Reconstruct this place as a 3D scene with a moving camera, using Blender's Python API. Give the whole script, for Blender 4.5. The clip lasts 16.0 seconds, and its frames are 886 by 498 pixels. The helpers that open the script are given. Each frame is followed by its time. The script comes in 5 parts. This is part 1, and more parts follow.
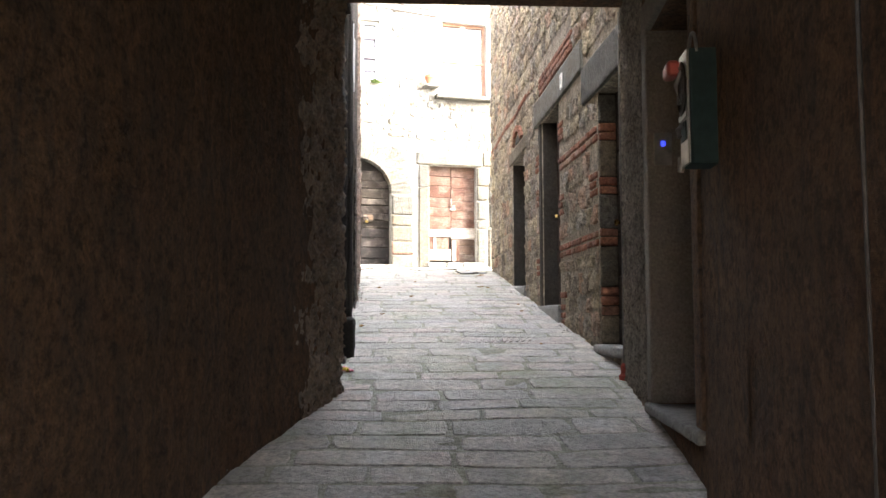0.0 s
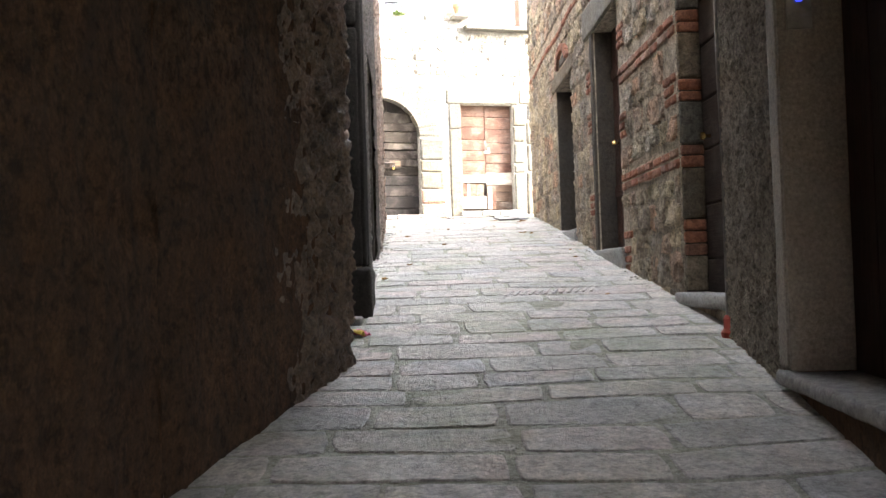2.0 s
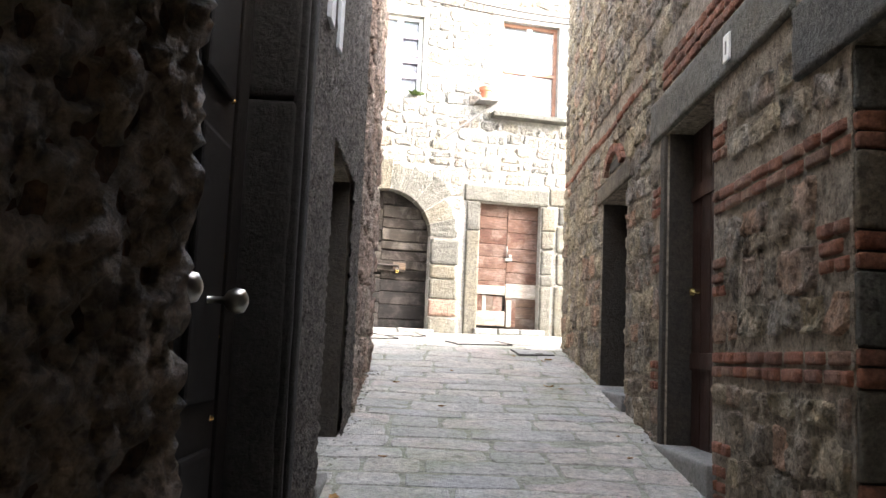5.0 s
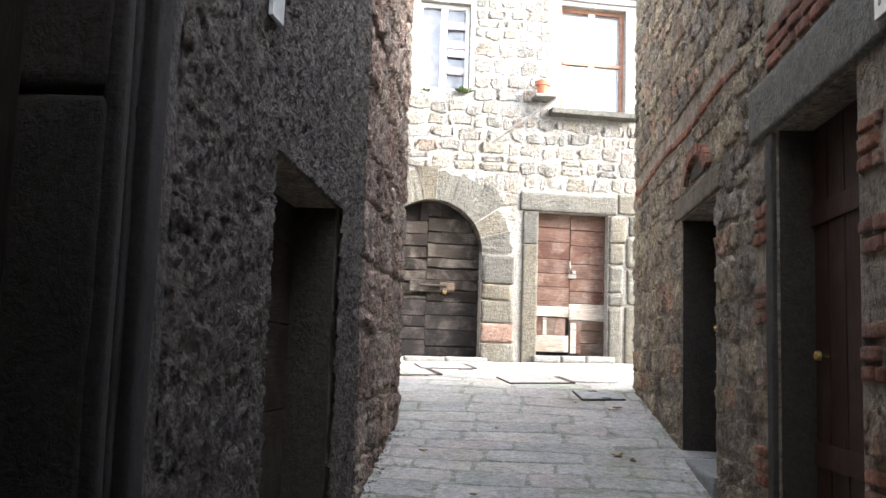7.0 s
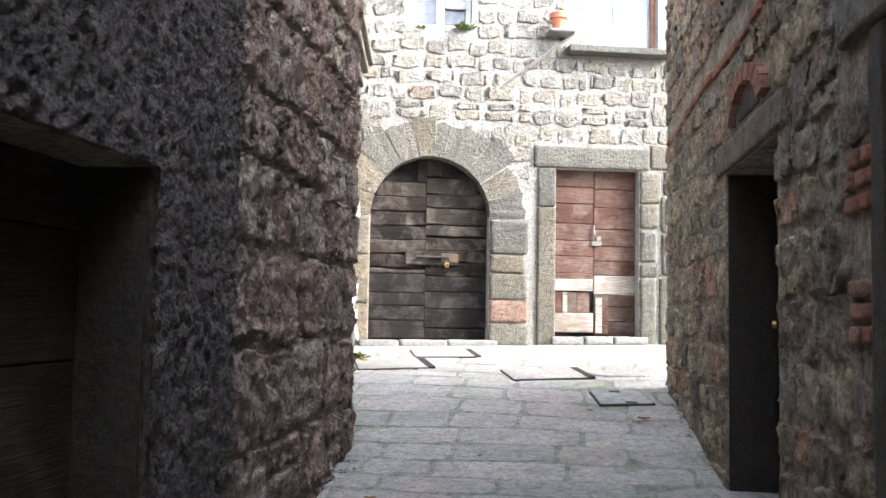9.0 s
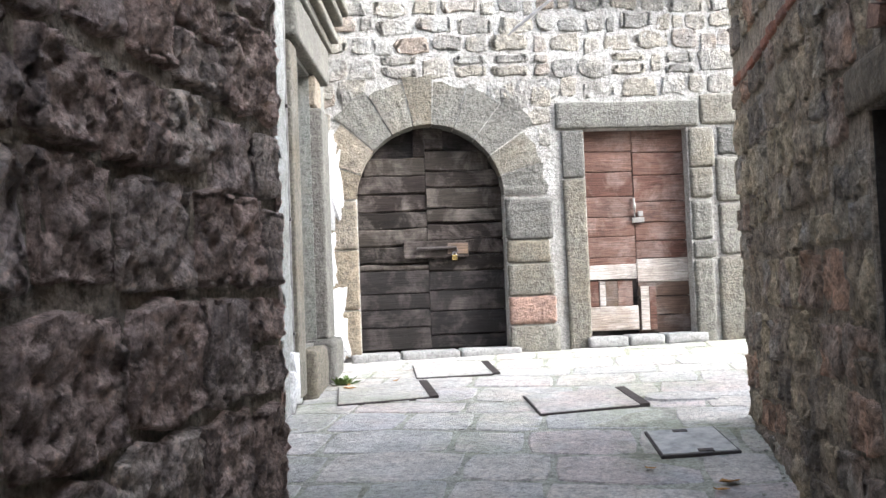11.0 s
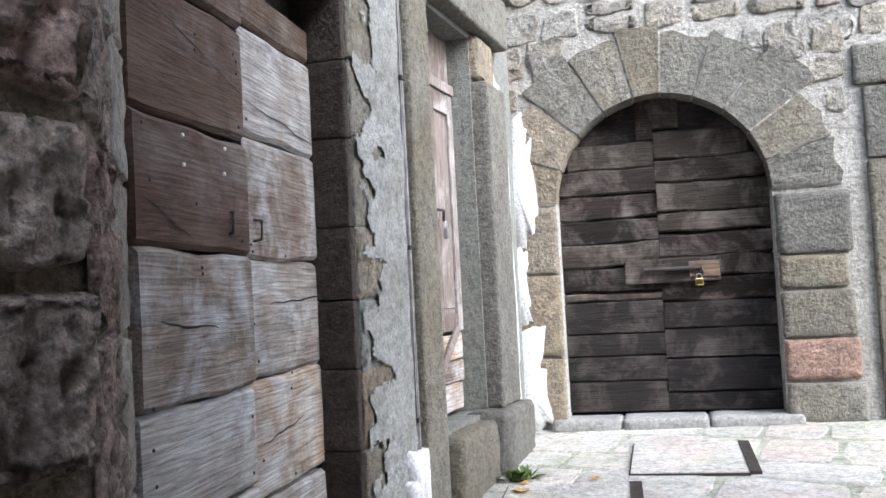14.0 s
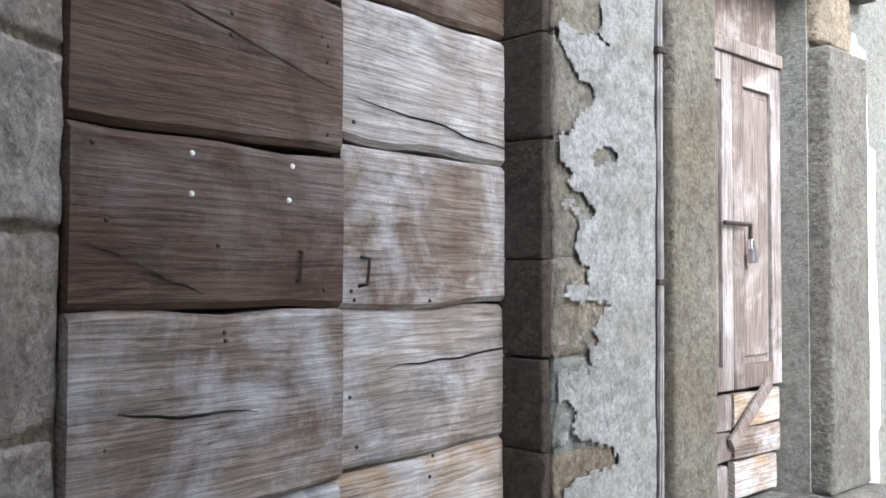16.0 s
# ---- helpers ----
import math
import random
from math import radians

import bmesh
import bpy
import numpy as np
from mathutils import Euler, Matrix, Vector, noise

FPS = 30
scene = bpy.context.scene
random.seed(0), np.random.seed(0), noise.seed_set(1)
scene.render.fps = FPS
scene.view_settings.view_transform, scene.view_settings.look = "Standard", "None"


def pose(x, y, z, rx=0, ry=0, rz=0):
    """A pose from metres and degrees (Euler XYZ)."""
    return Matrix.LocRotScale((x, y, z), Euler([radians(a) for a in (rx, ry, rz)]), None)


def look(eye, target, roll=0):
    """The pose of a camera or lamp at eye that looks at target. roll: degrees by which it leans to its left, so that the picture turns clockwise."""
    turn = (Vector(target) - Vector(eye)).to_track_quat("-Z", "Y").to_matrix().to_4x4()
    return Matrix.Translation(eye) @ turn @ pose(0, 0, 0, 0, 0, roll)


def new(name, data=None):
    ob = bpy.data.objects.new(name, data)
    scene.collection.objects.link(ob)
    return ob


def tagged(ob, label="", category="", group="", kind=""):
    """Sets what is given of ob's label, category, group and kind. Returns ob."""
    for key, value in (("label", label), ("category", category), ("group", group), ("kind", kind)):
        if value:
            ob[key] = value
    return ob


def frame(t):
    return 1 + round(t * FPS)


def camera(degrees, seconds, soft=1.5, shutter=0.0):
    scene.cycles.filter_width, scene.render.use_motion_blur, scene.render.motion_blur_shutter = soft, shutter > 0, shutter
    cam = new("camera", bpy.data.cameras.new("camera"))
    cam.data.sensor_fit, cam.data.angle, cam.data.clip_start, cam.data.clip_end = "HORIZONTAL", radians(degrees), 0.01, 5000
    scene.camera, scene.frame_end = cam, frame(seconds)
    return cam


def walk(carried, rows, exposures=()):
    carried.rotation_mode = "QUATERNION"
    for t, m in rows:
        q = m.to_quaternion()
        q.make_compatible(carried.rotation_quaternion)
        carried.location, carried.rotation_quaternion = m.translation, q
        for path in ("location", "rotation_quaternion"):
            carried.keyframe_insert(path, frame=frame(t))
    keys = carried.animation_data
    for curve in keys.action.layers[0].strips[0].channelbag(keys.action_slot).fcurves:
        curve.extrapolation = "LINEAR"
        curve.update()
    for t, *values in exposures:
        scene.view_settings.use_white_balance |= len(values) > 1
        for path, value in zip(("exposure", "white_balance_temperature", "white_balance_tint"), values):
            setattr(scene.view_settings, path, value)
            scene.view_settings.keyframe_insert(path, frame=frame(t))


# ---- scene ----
cam = camera(51.8, 16.0)
METRES, EYE, TILT, LEAN, TURN = 13.6, 1.45, 0.0, 0.0, -3.5
ROWS = [
    (0.0, 0.0, 0.0, 0.0, 0.01, 4.2, 0.18),
    (0.5, 0.0013, 0.0297, -0.0027, -0.37, 4.92, -0.39),
    (1.0, 0.0018, 0.0563, -0.0058, -0.47, 5.71, -0.86),
    (1.5, 0.001, 0.0852, -0.0082, 3.22, 3.84, -0.24),
    (2.0, -0.0029, 0.1143, -0.005, 2.21, 1.57, 1.82),
    (2.5, -0.0052, 0.1452, -0.0024, 0.57, 1.19, 1.35),
    (3.0, -0.0054, 0.1759, 0.0011, 0.62, 0.66, -0.79),
    (3.5, -0.0042, 0.2092, 0.0086, 2.23, 0.51, 1.45),
    (4.0, -0.0018, 0.2446, 0.0189, 2.01, 2.96, -2.88),
    (4.5, -0.0009, 0.2742, 0.0312, 2.79, 4.29, -1.17),
    (5.0, -0.0014, 0.3025, 0.0463, 3.01, 6.64, -2.37),
    (7.5, 0.0172, 0.4528, 0.0819, 9.02, 6.43, -1.72),
    (8.0, 0.0242, 0.4847, 0.0863, 10.16, 5.09, -1.78),
    (10.5, 0.0216, 0.6675, 0.1137, 11.62, 3.29, 1.32),
    (11.0, 0.0192, 0.7017, 0.1164, 12.64, 2.5, 2.23),
    (11.5, 0.0222, 0.737, 0.12, 12.18, 2.06, 0.8),
    (12.0, 0.0233, 0.7693, 0.1243, 15.55, 2.76, 1.2),
    (12.5, 0.0231, 0.7996, 0.1285, 17.14, 2.21, 1.92),
    (13.0, 0.0204, 0.8276, 0.1325, 20.4, 3.02, 0.21),
    (13.5, 0.0174, 0.854, 0.1348, 24.99, 2.61, 1.54),
    (14.0, 0.0124, 0.8809, 0.139, 31.3, 2.76, 3.03),
    (14.5, 0.0119, 0.9053, 0.1436, 37.25, 2.22, 0.11),
    (15.0, 0.0101, 0.9268, 0.1458, 45.99, 2.0, 2.19),
    (15.5, 0.0052, 0.95, 0.1501, 51.75, 1.37, 2.22),
    (16.0, 0.008, 0.9756, 0.1557, 58.44, 1.91, -0.2),
]
EXPOSURES = [(0.0, 4.65, 6750, 10), (1.0, 4.55, 6750, 10), (1.7, 4.75, 6750, 10), (2.4, 5.0, 6750, 10), (3.0, 4.9, 6750, 10), (4.0, 4.6, 6650, 10), (5.0, 4.0, 6550, 10), (7.5, 3.45, 6150, 10), (8.2, 3.4, 6100, 10), (10.3, 3.08, 5850, 10), (12.0, 2.95, 5750, 10), (13.5, 2.68, 5650, 10), (16.0, 2.95, 5680, 10)]
walk(cam, [(t, pose(0, 0, EYE, TILT, LEAN, TURN) @ pose(METRES * x, METRES * y, METRES * z, 90 + pitch, roll, yaw)) for t, x, y, z, yaw, pitch, roll in ROWS], EXPOSURES)

# ---- light: a hazy sky, and a weak sun that comes along the cross street ----
SUN_FROM = Vector((0.82, -0.20, 0.56)).normalized()
world = bpy.data.worlds.new("sky")
scene.world = world
world.use_nodes = True
wn = world.node_tree
sky = wn.nodes.new("ShaderNodeTexSky")
sky.sky_type = "NISHITA"
sky.sun_disc = False
sky.sun_elevation = math.asin(SUN_FROM.z)
sky.sun_rotation = math.atan2(SUN_FROM.x, SUN_FROM.y)
sky.dust_density = 4.0
sky.ozone_density = 0.6
background = wn.nodes["Background"]
background.inputs["Strength"].default_value = 0.15
haze = wn.nodes.new("ShaderNodeHueSaturation")
haze.inputs["Saturation"].default_value = 0.45
wn.links.new(sky.outputs["Color"], haze.inputs["Color"])
wn.links.new(haze.outputs["Color"], background.inputs["Color"])
sun_data = bpy.data.lights.new("sun", "SUN")
sun_data.energy, sun_data.angle, sun_data.color = 0.26, radians(1.5), (1.0, 0.96, 0.9)
sun = new("sun", sun_data)
sun.matrix_world = look(SUN_FROM * 50, (0, 0, 0))


# ---- materials ----
def ramp(nt, stops):
    node = nt.nodes.new("ShaderNodeValToRGB")
    el = node.color_ramp.elements
    while len(el) < len(stops):
        el.new(0.5)
    for e, (p, c) in zip(el, stops):
        e.position, e.color = p, (*c, 1)
    return node


def base_mat(name, rough=0.85, metal=0.0):
    m = bpy.data.materials.new(name)
    m.use_nodes = True
    nt = m.node_tree
    b = nt.nodes["Principled BSDF"]
    b.inputs["Roughness"].default_value = rough
    b.inputs["Metallic"].default_value = metal
    b.inputs["Specular IOR Level"].default_value = 0.3
    return m, nt, b


def tex_noise(nt, scale, detail=6, rough=0.6, vec=None, distort=0.0):
    n = nt.nodes.new("ShaderNodeTexNoise")
    n.inputs["Scale"].default_value = scale
    n.inputs["Detail"].default_value = detail
    n.inputs["Roughness"].default_value = rough
    n.inputs["Distortion"].default_value = distort
    if vec is not None:
        nt.links.new(vec, n.inputs["Vector"])
    return n


def mix(nt, kind, fac, a, b):
    n = nt.nodes.new("ShaderNodeMix")
    n.data_type, n.blend_type = "RGBA", kind
    for sock, v in ((n.inputs[0], fac), (n.inputs[6], a), (n.inputs[7], b)):
        if isinstance(v, (int, float)):
            sock.default_value = v
        elif isinstance(v, tuple):
            sock.default_value = (*v, 1)
        else:
            nt.links.new(v, sock)
    return n.outputs[2]


def stone_mat(name, colours, pits=0.6, bump=0.6, stain=(0.05, 0.045, 0.04), stain_amount=0.6, moss=None, streak=False, rough=0.9, island=False, scale=1.0):
    """Stone or plaster: piece-wise tint, cloudy stains, grain, pits with shade in their colour."""
    m, nt, b = base_mat(name, rough)
    L = nt.links
    co = nt.nodes.new("ShaderNodeTexCoord").outputs["Object"]
    if island:
        rnd = nt.nodes.new("ShaderNodeNewGeometry").outputs["Random Per Island"]
    else:
        rnd = nt.nodes.new("ShaderNodeObjectInfo").outputs["Random"]
    tint = ramp(nt, [(i / (len(colours) - 1), c) for i, c in enumerate(colours)])
    tint.color_ramp.interpolation = "LINEAR"
    big = tex_noise(nt, 2.3 * scale, 5, 0.6, co)
    add = nt.nodes.new("ShaderNodeMath")
    add.operation = "MULTIPLY_ADD"
    L.new(big.outputs["Fac"], add.inputs[0])
    add.inputs[1].default_value = 0.9
    sub = nt.nodes.new("ShaderNodeMath")
    sub.operation = "SUBTRACT"
    L.new(rnd, sub.inputs[0])
    sub.inputs[1].default_value = 0.45
    L.new(sub.outputs[0], add.inputs[2])
    L.new(add.outputs[0], tint.inputs[0])
    grain = tex_noise(nt, 60 * scale, 8, 0.7, co)
    g = ramp(nt, [(0.32, (0.5, 0.5, 0.5)), (0.68, (1.35, 1.35, 1.35))])
    L.new(grain.outputs["Fac"], g.inputs[0])
    col = mix(nt, "MULTIPLY", 0.8, tint.outputs[0], g.outputs[0])
    lump = tex_noise(nt, 13 * scale, 6, 0.65, co)
    lr = ramp(nt, [(0.34, (0.5, 0.5, 0.5)), (0.62, (1.25, 1.25, 1.25))])
    L.new(lump.outputs["Fac"], lr.inputs[0])
    col = mix(nt, "MULTIPLY", min(1.0, 0.08 + 0.62 * bump * bump), col, lr.outputs[0])
    vec = co
    if streak:
        mp = nt.nodes.new("ShaderNodeMapping")
        mp.inputs["Scale"].default_value = (2.2, 2.2, 0.6)
        L.new(co, mp.inputs["Vector"])
        vec = mp.outputs[0]
    st = tex_noise(nt, 3.7 * scale, 9, 0.68, vec, 0.6)
    sr = ramp(nt, [(0.44, (0, 0, 0)), (0.66, (1, 1, 1))])
    L.new(st.outputs["Fac"], sr.inputs[0])
    fac = nt.nodes.new("ShaderNodeMath")
    fac.operation = "MULTIPLY"
    L.new(sr.outputs[0], fac.inputs[0])
    fac.inputs[1].default_value = stain_amount
    col = mix(nt, "MIX", fac.outputs[0], col, stain)
    if moss:
        mn = tex_noise(nt, 1.3, 7, 0.7, co)
        mr = ramp(nt, [(0.49, (0, 0, 0)), (0.70, (0.65, 0.65, 0.65))])
        L.new(mn.outputs["Fac"], mr.inputs[0])
        col = mix(nt, "MIX", mr.outputs[0], col, moss)
    vor = nt.nodes.new("ShaderNodeTexVoronoi")
    vor.inputs["Scale"].default_value = 46 * scale
    warp = mix(nt, "ADD", 0.035, co, lump.outputs["Color"])
    L.new(warp, vor.inputs["Vector"])
    mid = tex_noise(nt, 24 * scale, 12, 0.7, co)
    h = mix(nt, "MIX", pits * pits * 0.16, mid.outputs["Color"], vor.outputs["Distance"])
    # Low grain darkened and high grain lightened, as shade and light on the bumps.
    pit_shade = ramp(nt, [(0.40, (0.3, 0.29, 0.28)), (0.50, (1.0, 1.0, 1.0)), (0.66, (1.3, 1.29, 1.26))])
    L.new(mid.outputs["Fac"], pit_shade.inputs[0])
    col = mix(nt, "MULTIPLY", min(0.9, 0.75 * bump), col, pit_shade.outputs[0])
    bp = nt.nodes.new("ShaderNodeBump")
    bp.inputs["Strength"].default_value = min(1.0, bump * 1.3)
    bp.inputs["Distance"].default_value = 0.05 + 0.03 * bump
    L.new(h, bp.inputs["Height"])
    L.new(bp.outputs[0], b.inputs["Normal"])
    L.new(col, b.inputs["Base Color"])
    return m


def wood_mat(name, colours, rough=0.75, wear=(0.3, 0.29, 0.28), wear_amount=0.5, upright=False, dark=(0.02, 0.016, 0.014)):
    """Old boards: long grain, knots, grey weathering and nail stains; one tint for each board."""
    m, nt, b = base_mat(name, rough)
    b.inputs["Specular IOR Level"].default_value = 0.15
    L = nt.links
    co = nt.nodes.new("ShaderNodeTexCoord").outputs["Object"]
    rnd = nt.nodes.new("ShaderNodeObjectInfo").outputs["Random"]
    off = nt.nodes.new("ShaderNodeVectorMath")
    off.operation = "MULTIPLY_ADD"
    off.inputs[1].default_value = (1, 1, 1)
    comb = nt.nodes.new("ShaderNodeCombineXYZ")
    k = nt.nodes.new("ShaderNodeMath")
    k.operation = "MULTIPLY"
    k.inputs[1].default_value = 17.0
    L.new(rnd, k.inputs[0])
    L.new(k.outputs[0], comb.inputs[0])
    L.new(k.outputs[0], comb.inputs[2])
    L.new(co, off.inputs[0])
    L.new(comb.outputs[0], off.inputs[2])
    mp = nt.nodes.new("ShaderNodeMapping")
    mp.inputs["Scale"].default_value = (14, 14, 1.2) if upright else (1.2, 14, 14)
    L.new(off.outputs[0], mp.inputs["Vector"])
    rings = tex_noise(nt, 1.6, 5, 0.6, mp.outputs[0], 2.2)
    mf = nt.nodes.new("ShaderNodeMapping")
    mf.inputs["Scale"].default_value = (60, 60, 2.0) if upright else (2.0, 60, 60)
    L.new(off.outputs[0], mf.inputs["Vector"])
    fibre = tex_noise(nt, 2.2, 8, 0.72, mf.outputs[0])
    grain = mix(nt, "MIX", 0.5, rings.outputs["Color"], fibre.outputs["Color"])
    tint = ramp(nt, [(i / (len(colours) - 1), c) for i, c in enumerate(colours)])
    blot = tex_noise(nt, 2.6, 5, 0.6, off.outputs[0])
    ad = nt.nodes.new("ShaderNodeMath")
    ad.operation = "ADD"
    sb = nt.nodes.new("ShaderNodeMath")
    sb.operation = "MULTIPLY_ADD"
    L.new(rnd, sb.inputs[0])
    sb.inputs[1].default_value, sb.inputs[2].default_value = 0.9, -0.45
    L.new(blot.outputs["Fac"], ad.inputs[0])
    L.new(sb.outputs[0], ad.inputs[1])
    L.new(ad.outputs[0], tint.inputs[0])
    gr = ramp(nt, [(0.38, (0.22, 0.22, 0.22)), (0.60, (1.32, 1.32, 1.32))])
    L.new(grain, gr.inputs[0])
    col = mix(nt, "MULTIPLY", 0.75, tint.outputs[0], gr.outputs[0])
    fig = nt.nodes.new("ShaderNodeMapping")
    fig.inputs["Scale"].default_value = (1, 1, 0.16) if upright else (0.16, 1, 1)
    L.new(off.outputs[0], fig.inputs["Vector"])
    wave = nt.nodes.new("ShaderNodeTexWave")
    wave.bands_direction = "X" if upright else "Z"
    for key, val in (("Scale", 17.0), ("Distortion", 16.0), ("Detail", 4.0), ("Detail Scale", 0.7), ("Detail Roughness", 0.55)):
        wave.inputs[key].default_value = val
    L.new(fig.outputs[0], wave.inputs["Vector"])
    wl = ramp(nt, [(0.08, (0.52, 0.49, 0.47)), (0.45, (1.06, 1.06, 1.06))])
    L.new(wave.outputs["Fac"], wl.inputs[0])
    col = mix(nt, "MULTIPLY", 0.45, col, wl.outputs[0])
    wn2 = tex_noise(nt, 3.3, 8, 0.7, off.outputs[0], 0.4)
    wr = ramp(nt, [(0.48, (0, 0, 0)), (0.68, (wear_amount,) * 3)])
    L.new(wn2.outputs["Fac"], wr.inputs[0])
    worn = mix(nt, "MULTIPLY", 0.4, mix(nt, "MULTIPLY", 0.5, wear, gr.outputs[0]), wl.outputs[0])
    col = mix(nt, "MIX", wr.outputs[0], col, worn)
    dn = tex_noise(nt, 1.9, 7, 0.75, off.outputs[0], 0.8)
    dr = ramp(nt, [(0.55, (0, 0, 0)), (0.75, (0.75, 0.75, 0.75))])
    L.new(dn.outputs["Fac"], dr.inputs[0])
    col = mix(nt, "MIX", dr.outputs[0], col, dark)
    bp = nt.nodes.new("ShaderNodeBump")
    bp.inputs["Strength"].default_value = 0.9
    bp.inputs["Distance"].default_value = 0.014
    L.new(grain, bp.inputs["Height"])
    L.new(bp.outputs[0], b.inputs["Normal"])
    L.new(col, b.inputs["Base Color"])
    return m


def plain_mat(name, colour, rough=0.5, metal=0.0, vary=0.35):
    m, nt, b = base_mat(name, rough, metal)
    co = nt.nodes.new("ShaderNodeTexCoord").outputs["Object"]
    n = tex_noise(nt, 14, 6, 0.65, co)
    lo, hi = tuple(c * (1 - vary) for c in colour), tuple(min(1, c * (1 + vary)) for c in colour)
    r = ramp(nt, [(0.3, lo), (0.7, hi)])
    nt.links.new(n.outputs["Fac"], r.inputs[0])
    nt.links.new(r.outputs[0], b.inputs["Base Color"])
    bp = nt.nodes.new("ShaderNodeBump")
    bp.inputs["Strength"].default_value, bp.inputs["Distance"].default_value = 0.15, 0.004
    nt.links.new(n.outputs["Fac"], bp.inputs["Height"])
    nt.links.new(bp.outputs[0], b.inputs["Normal"])
    return m


FAR_STONE = stone_mat("pale_rubble", [(0.215, 0.205, 0.185), (0.29, 0.27, 0.235), (0.31, 0.28, 0.225), (0.33, 0.32, 0.295), (0.265, 0.215, 0.17)], 0.7, 0.7, (0.10, 0.09, 0.08), 0.55)
FAR_MORTAR = stone_mat("lime_mortar", [(0.33, 0.315, 0.285), (0.43, 0.415, 0.385), (0.38, 0.355, 0.31)], 0.5, 0.6, (0.22, 0.2, 0.17), 0.5)
GREY_STONE = stone_mat("grey_dressed_stone", [(0.112, 0.107, 0.096), (0.164, 0.156, 0.133), (0.158, 0.136, 0.099), (0.199, 0.189, 0.161)], 0.9, 0.55, (0.09, 0.085, 0.07), 0.45)
# Grey stone with door-recess shade mixed into its colour.
SHADE_GREY_STONE = stone_mat("shaded_grey_stone", [(0.035, 0.029, 0.023), (0.049, 0.040, 0.031), (0.061, 0.050, 0.038)], 0.6, 0.45, (0.05, 0.047, 0.043), 0.5)
# Brown stone darkened to hold the shade on the pier's inner face.
SHADE_STONE = stone_mat("shaded_brown_stone", [(0.041, 0.031, 0.025), (0.062, 0.047, 0.038)], 0.8, 0.6, (0.05, 0.04, 0.032), 0.5)
QUOIN_STONE = stone_mat("pale_quoin_stone", [(0.34, 0.29, 0.24), (0.42, 0.39, 0.35), (0.38, 0.33, 0.27)], 0.9, 0.6, (0.12, 0.1, 0.085), 0.5)
# Near-black stone of the portal's jambs, mouldings and plinth.
BLACK_STONE = stone_mat("black_portal_stone", [(0.016, 0.014, 0.013), (0.026, 0.022, 0.019)], 0.5, 0.4, (0.03, 0.028, 0.026), 0.4)
BROWN_STONE = stone_mat("brown_dressed_stone", [(0.187, 0.153, 0.111), (0.255, 0.212, 0.153), (0.221, 0.196, 0.162)], 0.9, 0.6, (0.08, 0.07, 0.05), 0.5)
RED_STONE = stone_mat("reddish_stone", [(0.26, 0.17, 0.13), (0.34, 0.22, 0.17)], 0.8, 0.6, (0.1, 0.08, 0.07), 0.4)
ALLEY_STONE = stone_mat("alley_rubble", [(0.291, 0.246, 0.201), (0.529, 0.428, 0.313), (0.634, 0.527, 0.358), (0.451, 0.404, 0.345), (0.61, 0.392, 0.268)], 0.9, 0.9, (0.06, 0.054, 0.047), 0.6)
ALLEY_STONE_I = stone_mat("alley_rubble_rest", [(0.291, 0.246, 0.201), (0.529, 0.428, 0.313), (0.634, 0.527, 0.358), (0.451, 0.404, 0.345), (0.61, 0.392, 0.268)], 0.9, 0.9, (0.06, 0.054, 0.047), 0.6, island=True)
FAR_STONE_I = stone_mat("pale_rubble_rest", [(0.215, 0.205, 0.185), (0.29, 0.27, 0.235), (0.31, 0.28, 0.225), (0.33, 0.32, 0.295), (0.265, 0.215, 0.17)], 0.7, 0.7, (0.10, 0.09, 0.08), 0.55, island=True)
DARK_STONE = stone_mat("weathered_dark_stone", [(0.356, 0.269, 0.223), (0.608, 0.443, 0.356), (0.5, 0.397, 0.342), (0.675, 0.554, 0.446)], 0.9, 1.0, (0.04, 0.035, 0.032), 0.55, streak=True)
ALLEY_MORTAR = stone_mat("dirty_mortar", [(0.328, 0.276, 0.212), (0.503, 0.416, 0.31), (0.404, 0.338, 0.26)], 0.9, 0.9, (0.05, 0.045, 0.038), 0.6)
ROUGHCAST = stone_mat("grey_roughcast", [(0.158, 0.138, 0.125), (0.214, 0.187, 0.17), (0.279, 0.247, 0.225)], 1.0, 1.0, (0.05, 0.047, 0.043), 0.6, scale=1.3)
TAUPE = stone_mat("taupe_smooth_plaster", [(0.223, 0.192, 0.161), (0.273, 0.239, 0.202)], 0.3, 0.25, (0.22, 0.18, 0.15), 0.4)
# Pebbledash, raised above the roughcast so its colour holds the pier's extra light.
LIT_PEBBLEDASH = stone_mat("lit_pebbledash_pier", [(0.34, 0.29, 0.235), (0.45, 0.39, 0.32), (0.54, 0.47, 0.40)], 1.0, 1.0, (0.07, 0.06, 0.052), 0.5, scale=1.2)
# Crumbling render, paler than the plaster to carry light at the wall's edge.
CRUMBLED_LIT = stone_mat("lit_crumbling_brown_render", [(0.217, 0.149, 0.099), (0.304, 0.221, 0.156), (0.257, 0.19, 0.135)], 0.8, 1.0, (0.06, 0.05, 0.042), 0.55, rough=0.5)
CRUMBLED_LIT.node_tree.nodes["Principled BSDF"].inputs["Specular IOR Level"].default_value = 0.5
PLASTER = stone_mat("dark_stained_plaster", [(0.133, 0.073, 0.038), (0.193, 0.104, 0.052), (0.167, 0.090, 0.049)], 0.5, 0.85, (0.045, 0.038, 0.032), 0.6, streak=True)
WHITE_LIME = stone_mat("white_lime_plaster", [(0.479, 0.479, 0.473), (0.567, 0.567, 0.559), (0.524, 0.524, 0.524)], 0.2, 0.3, (0.4, 0.39, 0.37), 0.3)
